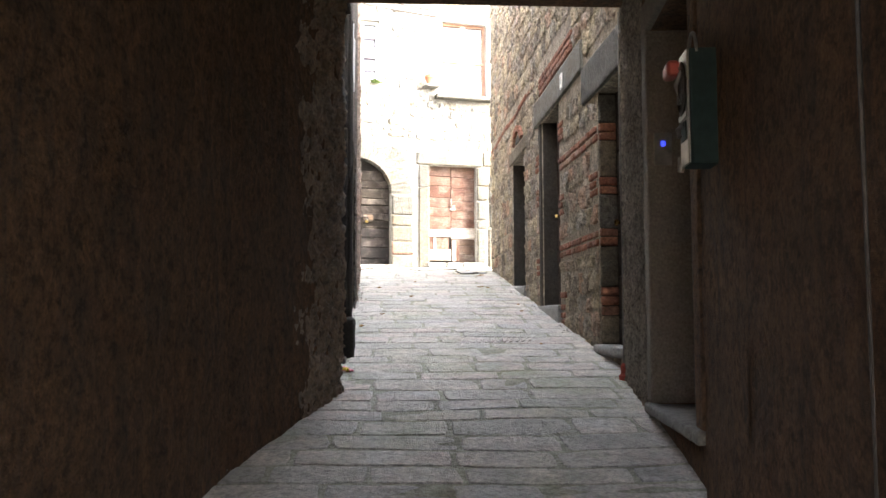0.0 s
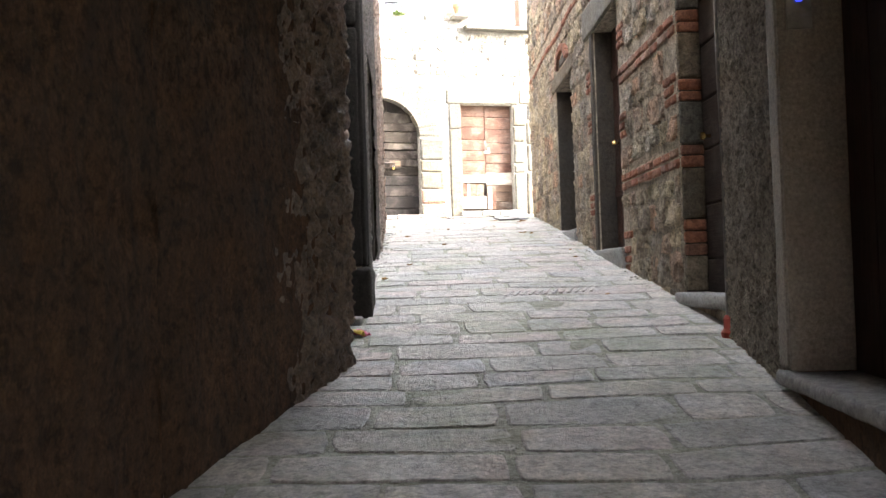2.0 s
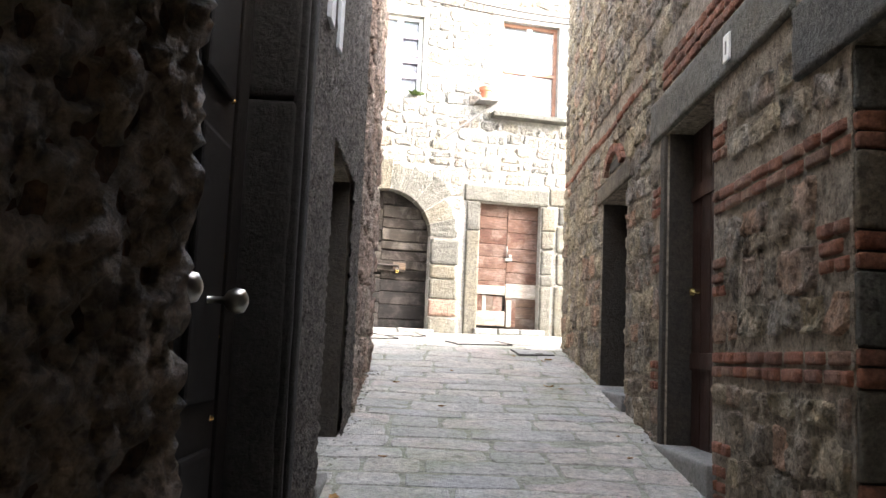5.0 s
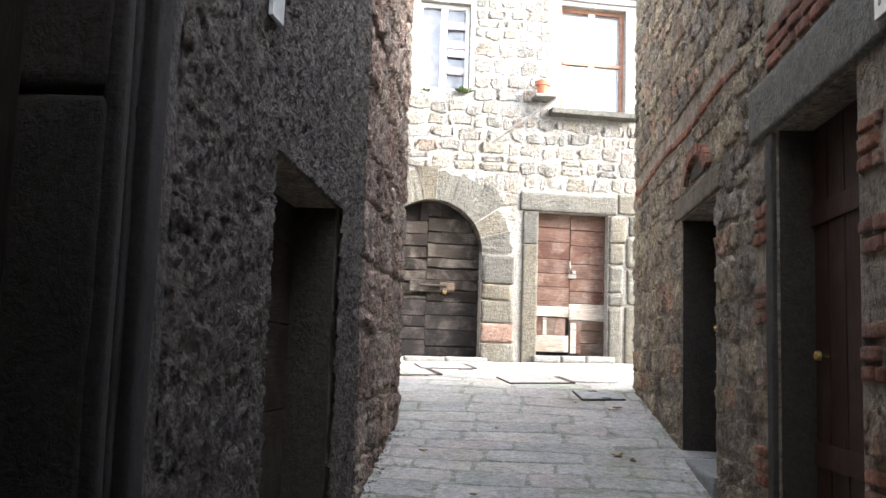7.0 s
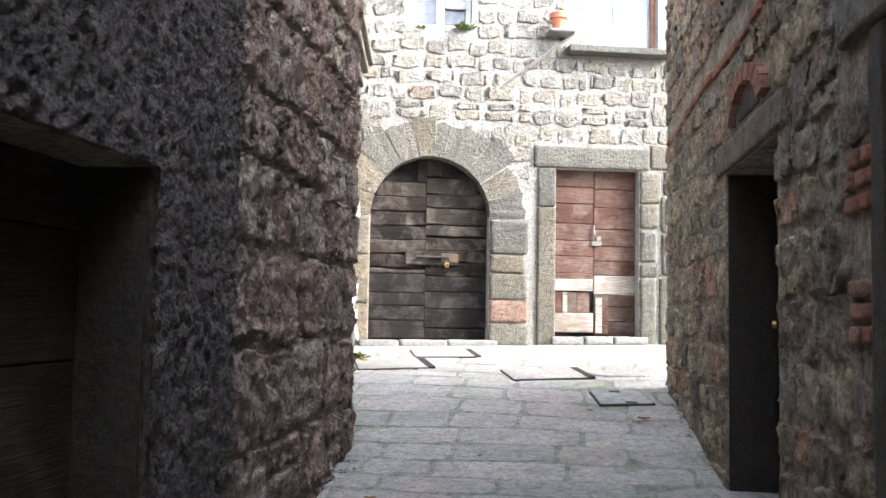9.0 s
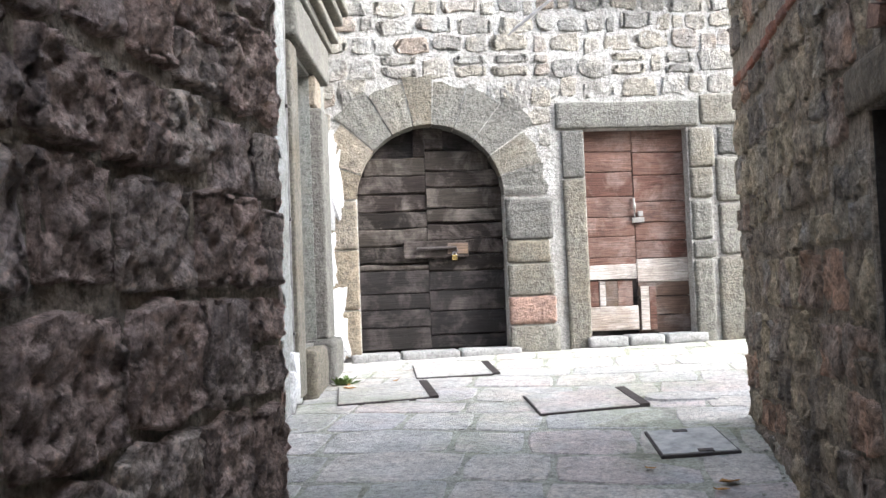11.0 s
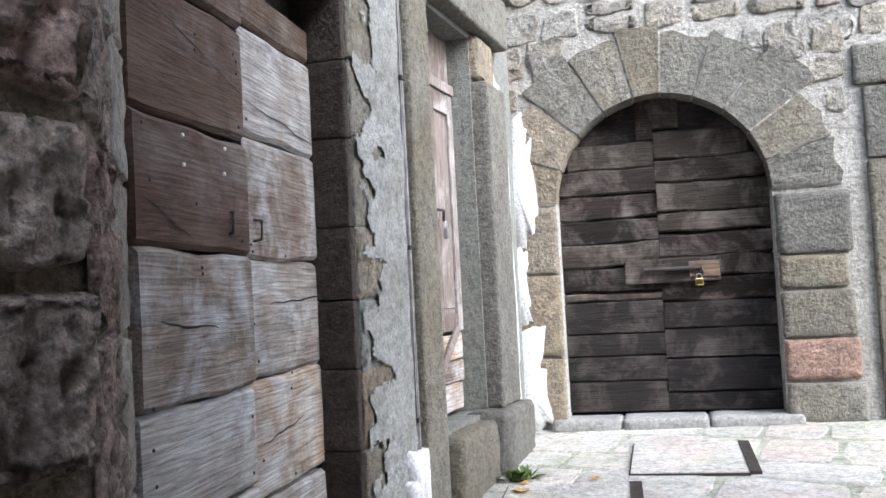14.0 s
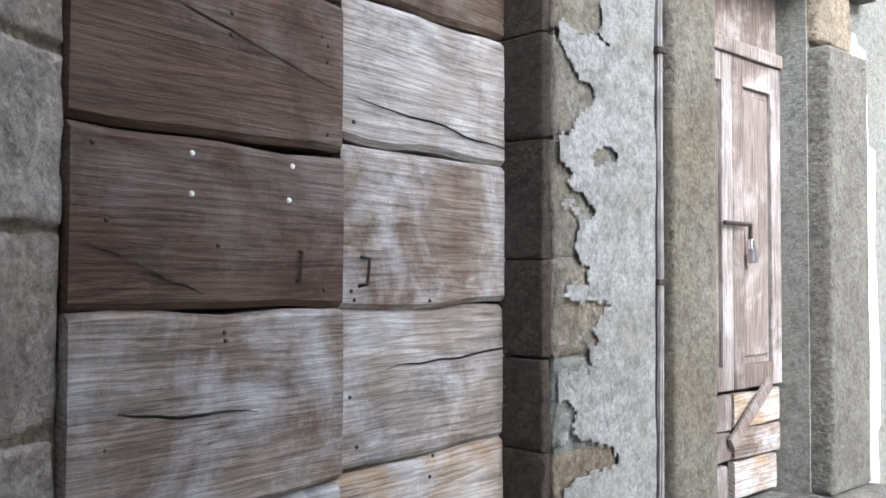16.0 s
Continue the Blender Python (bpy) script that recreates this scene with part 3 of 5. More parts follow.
# ---- the alley's other side ----
LEFT = pose(-0.33, 6.0, 0, 0, 0, 90.75)
L_HOLES = [(0.06, 1.70, 0.7, 3.95), (2.8, 4.12, 1.4, 3.2)]
left = finish("wall_left", wall_cells(0.0, 7.11, 0.3, TOP, 0.7, L_HOLES), ALLEY_MORTAR)
left.matrix_world = LEFT
tagged(left, "dark alley wall of roughcast and weathered stone", "wall", kind="structure")
FLARE = pose(-0.424, 13.11, 0, 0, 0, 132.3)
flare = finish("wall_flare", wall_cells(0.0, 0.70, 1.5, TOP, 0.5, []), ALLEY_MORTAR)
flare.matrix_world = FLARE
tagged(flare, "splayed corner wall of worn grey stones", "wall", kind="structure")
WEST = pose(-1.15, 15.1, 0, 0, 0, 98.3)
west = finish("wall_west", wall_cells(-1.46, 3.2, 1.7, TOP, 0.6, [(-1.47, 0.0, 1.8, 4.62), (0.88, 1.70, 2.64, 4.84)]), PALE_RENDER)
west.matrix_world = WEST
tagged(west, "worn pale rendered wall beside old wooden doors", "wall", kind="structure")
# ---- covered passage ----
PL = [(-1.5, -2.2), (-1.2, 1.5), (-0.76, 4.3), (-0.33, 6.0)]
for i, (a, b) in enumerate(zip(PL, PL[1:])):
    d = Vector((b[0] - a[0], b[1] - a[1]))
    w = finish(f"wall_passage_{i + 1}", wall_cells(0, d.length, -0.9, 5.0 if i == 2 else 4.6, 0.6, []), PLASTER)
    w.matrix_world = pose(a[0], a[1], 0, 0, 0, math.degrees(math.atan2(d.y, d.x)))
    tagged(w, "dark stained plaster wall of a covered passage", "wall", kind="structure")
    bare = 0.75 if i == 2 else 0.0
    rough_plane(w, "plaster_skin", 0, d.length, -0.8, 4.2, 0.014, PLASTER, step=0.05, seed=3.0 + i, freq=3.5, crag=0.3)
    if bare:
        rough_plane(w, "crumbled_skin", d.length - bare - 0.2, d.length, -0.8, 4.2, 0.026, CRUMBLED_LIT, step=0.02, seed=5.0, freq=5.5, crag=1.0)
PR = [(1.68, 6.30), (1.31, 3.2), (1.05, 0.5), (1.0, -2.2)]
passage_right = []
for i, (a, b) in enumerate(zip(PR, PR[1:])):
    d = Vector((b[0] - a[0], b[1] - a[1]))
    holes = [(1.12, 2.27, 0.94, 3.12)] if i == 0 else []
    w = finish(f"wall_passage_{i + 4}", wall_cells(0, d.length, -0.9, 5.0 if i == 0 else 4.6, 0.6, holes), PLASTER)
    w.matrix_world = pose(a[0], a[1], 0, 0, 0, math.degrees(math.atan2(d.y, d.x)))
    tagged(w, "dark plaster wall of a covered passage", "wall", kind="structure")
    passage_right.append(w)
    if i == 0:
        rough_plane(w, "roughcast_skin", 0, 0.98, 0.4, 4.2, 0.012, LIT_PEBBLEDASH, step=0.018, seed=8.0, freq=18, crag=1.0)
        rough_plane(w, "plaster_skin", 2.42, d.length, 0.2, 4.2, 0.01, PLASTER, step=0.1, seed=9.0, freq=2.2)
    else:
        rough_plane(w, "plaster_skin", 0, d.length, -0.8, 4.2, 0.01, PLASTER, step=0.1, seed=9.0 + i, freq=2.2)
ceil = finish("ceiling", box(-2.3, 2.4, -2.2, 6.22, 3.62, 3.8), PLASTER)
tagged(ceil, "low dark ceiling of the covered passage", "ceiling", kind="structure")
# Out of view; kept low so that skylight reaches the alley.
over = finish("wall_over_passage", box(-1.2, 2.4, 5.7, 6.2, 3.8, 5.0), ALLEY_MORTAR)
tagged(over, "unseen house wall above the passage, height set for skylight", "wall", kind="structure")
# Unseen wall, added to bound the light that enters from behind.
back = finish("wall_back", box(-9, 9, -11.6, -11.0, -0.9, 5.0), PLASTER)
tagged(back, "unseen plaster wall added across the street behind", "wall", kind="structure")

# ---- ground ----
bm = bmesh.new()
ys = [-400, -12, -2, 0, 2, 4, 6, 8, 10, 12, 14, 15, 16, 17, 18, 19, 20, 40, 400]
rows = [[bm.verts.new((x, y, ground_z(y) - 0.001)) for x in (-400 if y > 19 or y < -11 else -12, -2.5, 0, 2.5, 14, 400)] for y in ys]
for a, b in zip(rows, rows[1:]):
    for k in range(5):
        bm.faces.new((a[k], a[k + 1], b[k + 1], b[k]))
floor = finish("floor", bm, JOINT)
tagged(floor, "sloping stone-paved alley floor with mossy mortar joints", "floor", kind="structure")

# ---- far wall: arch, dressed stones, doors ----
AC, AZ, AR = 0.69, 3.89, 0.69


def voussoir(a0, a1, r0, r1, material):
    bm = bmesh.new()
    g = 0.007
    fr, bk = [], []
    n = 4
    for r in (r0, r1):
        for k in range(n + 1):
            a = a0 + g / r + (a1 - a0 - 2 * g / r) * k / n
            rr = r + (rng.uniform(-0.02, 0.03) if r == r1 else 0)
            fr.append(bm.verts.new((AC - rr * math.cos(a), -0.022 + rng.uniform(-0.007, 0.007), AZ + rr * math.sin(a))))
            bk.append(bm.verts.new((AC - rr * math.cos(a), 0.3, AZ + rr * math.sin(a))))
    m = n + 1
    for k in range(n):
        bm.faces.new((fr[k], fr[k + 1], fr[m + k + 1], fr[m + k]))
        bm.faces.new((bk[k], bk[k + 1], fr[k + 1], fr[k]))
        bm.faces.new((bk[m + k], bk[m + k + 1], fr[m + k + 1], fr[m + k]))
    for k in (0, n):
        bm.faces.new((fr[k], fr[m + k], bk[m + k], bk[k]))
    part("voussoir", bm, material, far)


bm = bmesh.new()
ra = [[bm.verts.new((AC - r * math.cos(math.pi * k / 24), y, AZ + r * math.sin(math.pi * k / 24))) for k in range(25)] for r, y in ((0.70, 0.28), (0.70, -0.012), (1.06, -0.012))]
for p, q in zip(ra, ra[1:]):
    for k in range(24):
        bm.faces.new((p[k], p[k + 1], q[k + 1], q[k]))
part("arch_mortar", bm, FAR_MORTAR, far)
angs = [0, 0.34, 0.72, 1.05, 1.36, 1.62, 1.92, 2.24, 2.55, 2.86, math.pi]
for k, (a0, a1) in enumerate(zip(angs, angs[1:])):
    voussoir(a0, a1, AR, rng.uniform(1.08, 1.2), BROWN_STONE if k < 2 else GREY_STONE)
for z0, z1, u0, mt in ((2.42, 2.86, -0.26, BROWN_STONE), (2.87, 3.42, -0.34, BROWN_STONE), (3.43, 3.88, -0.30, BROWN_STONE)):
    dressed(far, u0, -0.004, z0, z1, -0.026, 0.3, mt, "quoin", 0.018, 0.01)
for z0, z1, u1, mt in ((2.40, 2.66, 1.86, GREY_STONE), (2.67, 2.93, 1.84, RED_STONE), (2.94, 3.24, 1.83, GREY_STONE), (3.25, 3.46, 1.8, GREY_STONE), (3.47, 3.86, 1.84, GREY_STONE)):
    dressed(far, 1.386, u1, z0, z1, -0.03, 0.3, mt, "quoin", 0.02, 0.012)
dressed(far, 1.95, 2.165, 2.40, 4.03, -0.03, 0.2, GREY_STONE, "door_post")
dressed(far, 1.95, 2.165, 4.04, 4.49, -0.03, 0.2, GREY_STONE, "door_post")
dressed(far, 1.90, 3.30, 4.505, 4.76, -0.035, 0.2, GREY_STONE, "lintel", 0.015)
for z0, z1, ua, ub in ((2.42, 3.22, 3.19, 3.40), (3.23, 3.40, 3.19, 3.44), (3.41, 3.80, 3.19, 3.41), (3.81, 4.10, 3.19, 3.43), (4.11, 4.49, 3.19, 3.46), (2.42, 3.24, 3.43, 3.75), (3.26, 3.75, 3.46, 3.72), (3.77, 4.20, 3.45, 3.78), (4.22, 4.5, 3.48, 3.72), (4.52, 4.82, 3.32, 3.75)):
    dressed(far, ua, ub - 0.012, z0, z1, -0.028, 0.2, GREY_STONE, "quoin", 0.024, 0.014)
for ua, ub, za, zb in ((-0.1, 0.35, 2.36, 2.455), (0.36, 0.9, 2.37, 2.46), (0.91, 1.48, 2.38, 2.465), (2.12, 2.5, 2.42, 2.52), (2.51, 2.85, 2.42, 2.525), (2.86, 3.28, 2.43, 2.53)):
    dressed(far, ua, ub, za, zb, -0.08, 0.3, CURB, "threshold", 0.018, 0.008)
excl = [(-0.36, 1.9, 1.9, 3.9), (AC, AZ, 1.16), (1.88, 3.78, 1.9, 4.83), (0.36, 1.2, 6.02, 7.45), (2.3, 3.55, 5.84, 7.6)]
for cu, cz, ru, rz, sd in ((-0.27, 2.70, 0.17, 0.30, 1.0), (-0.29, 3.36, 0.10, 0.24, 4.0), (-0.27, 4.05, 0.16, 0.42, 7.0)):
    patch(far, "white_plaster", cu, cz, ru, rz, 0.034, WHITE_LIME, sd)

# arched double door of blackened boards
arch_door = empty("door_arched", FAR @ pose(0, 0.17, 0), "closed arched double door of blackened horizontal boards with a padlock", "door")
for a, b, seams in ((0.0, 0.655, [2.47, 2.68, 2.85, 3.0, 3.22, 3.28, 3.45, 3.62, 3.78, 3.95, 4.12, 4.3, 4.62]), (0.66, 1.38, [2.47, 2.6, 2.82, 3.02, 3.2, 3.36, 3.5, 3.66, 3.8, 4.0, 4.16, 4.36, 4.62])):
    for z0, z1 in zip(seams, seams[1:]):
        zt = max(z1 - AZ, 0)
        half = math.sqrt(max(0.02, 0.74 ** 2 - zt * zt)) if zt > 0 else 0.74
        u0, u1 = max(a, AC - half), min(b, AC + half)
        low = z1 < 3.25
        board(arch_door, u0, u1, z0 + 0.004, z1 - 0.004, rng.uniform(-0.012, 0.004), 0.05, PLANK_BLACK if low else PLANK_DARK, bow=0.004 if low else 0.022, bevel=0.006 if low else 0.012)
part("backing", box(-0.05, 1.43, 0.055, 0.09, 2.3, 4.9), PLANK_BLACK, arch_door)
part("lock_plate", box(0.42, 1.04, -0.05, -0.013, 3.33, 3.49, bevel=0.008), PLANK_DARK, arch_door, "dark wooden bar across both leaves")
part("lock_plate", box(0.84, 1.035, -0.058, -0.05, 3.36, 3.465, bevel=0.003), PLANK_BROWN, arch_door, "worn patch on the bar")
part("bolt", add_tube(bmesh.new(), [(0.55, -0.075, 3.42), (0.92, -0.075, 3.42), (0.93, -0.075, 3.38)], 0.014), IRON, arch_door)
padlock = empty("padlock", FAR @ pose(0.90, 0.10, 3.33), "small brass padlock hanging from a bolt", "padlock")
part("body", box(-0.028, 0.028, -0.014, 0.014, -0.03, 0.022, bevel=0.008), BRASS, padlock)
part("shackle", add_tube(bmesh.new(), [(0.018 * math.cos(a), 0, 0.02 + 0.03 * math.sin(a)) for a in [math.pi * k / 8 for k in range(9)]], 0.005), STEEL, padlock)

# red-brown plank door with bare repairs
red_door = empty("door_red", FAR @ pose(0, 0.13, 0), "closed red-brown plank door with bare wood repairs at its foot", "door")
for a, b, seams in ((2.17, 2.665, [3.10, 3.27, 3.47, 3.66, 3.86, 4.1, 4.3, 4.52]), (2.675, 3.18, [2.53, 2.70, 2.88, 3.02, 3.25, 3.42, 3.6, 3.8, 4.06, 4.28, 4.52])):
    for z0, z1 in zip(seams, seams[1:]):
        bare = a > 2.6 and 3.0 < z0 < 3.1
        board(red_door, a, b, z0 + 0.003, z1 - 0.003, rng.uniform(-0.006, 0.004), 0.04, PLANK_BARE if bare else PLANK_BROWN if a > 2.6 and z0 < 3.0 else PLANK_RED, bow=0.006)
board(red_door, 2.17, 2.66, 3.06, 3.20, -0.02, 0.03, PLANK_BARE, bow=0.005)
board(red_door, 2.17, 2.66, 2.57, 2.80, -0.03, 0.03, PLANK_BARE, bow=0.006)
board(red_door, 2.17, 2.29, 2.80, 3.05, 0.0, 0.03, PLANK_RED)
board(red_door, 2.295, 2.35, 2.80, 3.05, -0.006, 0.03, PLANK_BARE)
board(red_door, 2.355, 2.47, 2.80, 3.05, 0.004, 0.03, PLANK_BROWN)
board(red_door, 2.475, 2.62, 2.80, 3.05, 0.008, 0.03, PLANK_RED)
board(red_door, 2.69, 2.77, 2.56, 2.98, -0.025, 0.02, PLANK_BARE)
board(red_door, 2.775, 2.84, 2.56, 2.98, -0.022, 0.02, PLANK_RED)
part("backing", box(2.12, 3.23, 0.045, 0.08, 2.45, 4.6), PLANK_BLACK, red_door)
part("latch", add_tube(bmesh.new(), [(2.665, -0.02, 3.62), (2.668, -0.03, 3.75), (2.664, -0.02, 3.84)], 0.012), PALE_METAL, red_door)
part("latch", box(2.64, 2.76, -0.03, -0.008, 3.60, 3.65, bevel=0.006), PALE_METAL, red_door)
part("hook", box(2.70, 2.75, -0.03, -0.008, 3.66, 3.71, bevel=0.006), PALE_METAL, red_door)


# ---- windows of the far wall ----
def casement(name, m, w, h, frame_mat, label, bars, low_glass, blind=None):
    win = empty(name, m, label, "window", kind="structure")
    t = 0.055
    part("frame_stile", box(0, t, -0.03, 0.03, 0, h, bevel=0.006), frame_mat, win)
    part("frame_stile", box(w - t, w, -0.03, 0.03, 0, h, bevel=0.006), frame_mat, win)
    part("frame_rail", box(t, w - t, -0.03, 0.03, 0, t, bevel=0.006), frame_mat, win)
    part("frame_rail", box(t, w - t, -0.03, 0.03, h - t, h, bevel=0.006), frame_mat, win)
    part("mullion", box(w / 2 - 0.045, w / 2 + 0.045, -0.035, 0.03, t, h - t, bevel=0.006), WHITE_PAINT, win)
    for z in bars:
        part("glazing_bar", box(t, w - t, -0.045, 0.028, z - 0.025, z + 0.025, bevel=0.005), BROWN_PAINT, win)
    zs = [t, *bars, h - t]
    for z0, z1 in zip(zs, zs[1:]):
        for a, b in ((t, w / 2 - 0.045), (w / 2 + 0.045, w - t)):
            g = part("pane", box(a, b, 0.0, 0.006, z0 + 0.02, z1 - 0.02), GLASS, win)
            g.visible_shadow = False
    part("curtain", box(t, w - t, 0.10, 0.11, t, h - t), blind or CURTAIN, win)
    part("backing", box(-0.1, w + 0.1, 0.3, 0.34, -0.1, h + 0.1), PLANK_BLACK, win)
    return win


casement("window_1", FAR @ pose(2.45, 0.14, 5.95), 0.97, 1.55, BROWN_PAINT, "brown and white casement window with pale curtains", [0.74], True)
w2 = casement("window_2", FAR @ pose(0.42, 0.14, 6.12), 0.72, 1.26, WHITE_PAINT, "old white casement window with grey inner shutters", [], True, SHUTTER)
for z in (0.25, 0.5, 0.62, 0.9):
    part("shutter_slat", box(0.41, 0.66, -0.06, -0.036, z, z + 0.11, bevel=0.006), SHUTTER, w2)
sill = finish("window_sill", box(2.28, 3.56, -0.2, 0.12, 5.865, 5.945, bevel=0.012, jit=0.004), GREY_STONE)
sill.matrix_world = FAR
tagged(sill, "thick projecting grey stone window sill", "sill", kind="structure")
pot = empty("flower_pot", FAR @ pose(2.14, -0.17, 6.10), "small terracotta flower pot beside the window", "flower pot")
part("pot", add_lathe(bmesh.new(), [(0.06, 0), (0.085, 0.13), (0.105, 0.135), (0.11, 0.19), (0.09, 0.19), (0.085, 0.15), (0.001, 0.15)]), TERRACOTTA, pot, smooth=False)
part("soil", add_lathe(bmesh.new(), [(0.08, 0.14), (0.05, 0.16), (0.001, 0.165)]), IRON, pot)
bracket = empty("wall_bracket", FAR, "thin slanting iron rod bracket holding a flower pot", "bracket")
part("rod", add_tube(bmesh.new(), [(1.48, 0.0, 5.42), (2.34, -0.17, 6.07)], 0.016), GREY_PIPE, bracket)
part("shelf", box(2.02, 2.32, -0.28, 0.0, 6.065, 6.095, bevel=0.006), GREY_PIPE, bracket)


def weed(m, n, size, label):
    w = empty("weed_tuft", m, label, "plant")
    bm = bmesh.new()
    for _ in range(n):
        a, l = rng.uniform(0, 6.28), size * rng.uniform(0.5, 1)
        d = Vector((math.cos(a), math.sin(a), rng.uniform(0.4, 1.6))).normalized()
        s = d.cross(Vector((0, 0, 1))).normalized() * size * 0.13
        p = Vector((rng.uniform(-1, 1), rng.uniform(-0.5, 0.5), 0)) * size * 0.5
        q = [bm.verts.new(v) for v in (p, p + d * l * 0.5 + s, p + d * l - Vector((0, 0, l * 0.2)), p + d * l * 0.5 - s)]
        bm.faces.new(q)
    part("leaves", bm, LEAF_GREEN, w)


weed(FAR @ pose(1.05, -0.05, 6.08), 40, 0.16, "small green weed growing on a window ledge")
weed(FAR @ pose(0.55, -0.05, 6.06), 20, 0.10, "small green weed growing on a window ledge")
weed(pose(-1.12, 16.55, ground_z(16.55)), 60, 0.13, "small green weed growing at the foot of a step")
for z0, z1, dz in ((7.75, 7.6, -0.12), (7.95, 7.7, -0.15)):
    cb = empty("cable", FAR, "thin black cable slung along the wall", "cable")
    part("strand", add_tube(bmesh.new(), [(0.2 + 4.4 * k / 12, -0.06, z0 + (z1 - z0) * k / 12 + dz * math.sin(math.pi * k / 12)) for k in range(13)], 0.012, 6), IRON, cb)

# ---- west wall: wide-board door, pier, narrow door ----
PLK = pose(-0.90, 13.63, 0, 0, 0, 106.5)
plank_door = empty("door_wide_boards", PLK, "closed weathered door of very wide horizontal boards", "door")
cols = ((0.0, 0.722, [2.2, 2.42, 2.74, 3.07, 3.50, 3.87, 4.26, 4.62], 0.0), (0.73, 1.56, [2.2, 2.36, 2.66, 3.08, 3.49, 3.92, 4.31, 4.47], 0.02))
wide_boards = []
for a, b, seams, off in cols:
    for i, (z0, z1) in enumerate(zip(seams, seams[1:])):
        ob = board(plank_door, a, b, z0 + 0.003, z1 - 0.004, -0.03 + off + rng.uniform(-0.008, 0.008), 0.06, PLANK_BROWN if (off == 0 and z0 > 3.45) or z0 > 4.3 else PLANK_GREY, bow=0.016, bevel=0.016)
        wide_boards.append((a, b, z0, z1, ob))


def board_at(u, z):
    """The wide board under a nail or a split."""
    return next((ob for a, b, z0, z1, ob in wide_boards if a - 0.01 <= u <= b + 0.01 and z0 <= z <= z1), plank_door)


for u, z in ((0.27, 3.83), (0.27, 3.745), (0.55, 3.83), (0.54, 3.75)):
    part("stud", add_lathe(bmesh.new(), [(0.0065, 0), (0.005, 0.004), (0.001, 0.005)], pose(u, -0.036, z, 90), 10), WHITE_ENAMEL, board_at(u, z))
for k in range(46):
    a = rng.choice([(0.03, 0.7), (0.75, 1.5)])
    u = rng.choice([a[0] + 0.03, a[0] + 0.33, a[1] - 0.04]) + rng.uniform(-0.02, 0.02)
    z = rng.uniform(2.5, 4.4)
    part("nail", add_lathe(bmesh.new(), [(0.006, 0), (0.004, 0.004), (0.001, 0.005)], pose(u, -0.018 if u > 0.72 else -0.036, z, 90), 7), IRON, board_at(u, z))
for u, z in ((0.57, 3.60), (0.80, 3.59)):
    part("staple", add_tube(bmesh.new(), [(u, -0.01, z - 0.04), (u, -0.045, z - 0.035), (u + 0.006, -0.045, z + 0.03), (u + 0.006, -0.01, z + 0.035)], 0.006, 6), IRON, board_at(u, z))
for u0, u1, z0, z1, f in ((0.02, 0.70, 4.19, 4.03, -0.036), (0.03, 0.30, 3.64, 3.53, -0.036), (0.78, 1.5, 4.03, 3.97, -0.016), (0.9, 1.54, 3.33, 3.36, -0.016), (0.05, 0.45, 3.30, 3.27, -0.036), (0.8, 1.2, 2.86, 2.9, -0.016)):
    bm = bmesh.new()
    tops, lows = [], []
    for k in range(15):
        a = k / 14
        z = z0 + (z1 - z0) * a + 0.012 * noise.noise((a * 5, z0 * 9, 1))
        h = 0.0026 * math.sin(math.pi * a) + 0.001
        tops.append(bm.verts.new((u0 + (u1 - u0) * a, f - 0.004, z + h)))
        lows.append(bm.verts.new((u0 + (u1 - u0) * a, f - 0.004, z - h)))
    for k in range(14):
        bm.faces.new((lows[k], lows[k + 1], tops[k + 1], tops[k]))
    bmesh.ops.solidify(bm, geom=bm.faces[:], thickness=-0.01)
    part("split", bm, PLANK_BLACK, board_at((u0 + u1) / 2, (z0 + z1) / 2), "dark open split in the board")
part("backing", box(-0.1, 1.75, 0.07, 0.12, 2.0, 4.9), PLANK_BLACK, plank_door)
beam = empty("door_lintel", WEST, "worn pale timber beam over the board door", "beam")
part("beam", box(-1.44, 0.02, 0.02, 0.3, 4.62, 4.84, bevel=0.015, jit=0.01), PLANK_GREY, beam)
for z0, z1, mt in ((2.2, 2.52, RED_STONE), (2.52, 2.72, GREY_STONE), (2.72, 3.05, BROWN_STONE), (3.05, 3.33, PALE_RENDER), (3.33, 3.63, BROWN_STONE), (3.63, 4.0, GREY_STONE), (4.0, 4.32, GREY_STONE), (4.32, 4.7, GREY_STONE)):
    dressed(west, -0.008, rng.uniform(0.24, 0.36), z0 + 0.004, z1 - 0.004, -0.006, 0.28, mt, "quoin", 0.009, 0.012)
# Thin dark slabs carry the jamb's shade in their colour.
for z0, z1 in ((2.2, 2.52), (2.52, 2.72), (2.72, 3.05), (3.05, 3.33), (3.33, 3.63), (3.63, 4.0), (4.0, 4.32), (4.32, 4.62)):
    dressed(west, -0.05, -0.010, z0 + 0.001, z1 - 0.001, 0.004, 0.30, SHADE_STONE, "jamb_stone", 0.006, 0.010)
rough_plane(west, "render_skin", 0.0, 0.51, 2.1, 5.4, 0.008, PALE_RENDER, step=0.012, seed=21, freq=5)
dressed(west, 0.585, 0.865, 2.30, 4.85, -0.05, 0.2, GREY_STONE, "door_post", 0.012, 0.004)
dressed(west, 1.71, 2.10, 2.66, 4.58, -0.10, 0.2, GREY_STONE, "door_post", 0.012, 0.004)
dressed(west, 1.71, 2.05, 4.60, 4.86, -0.05, 0.2, BROWN_STONE, "door_post", 0.012, 0.008)
dressed(west, 0.58, 2.25, 4.875, 5.20, -0.10, 0.2, GREY_STONE, "lintel", 0.015, 0.005)
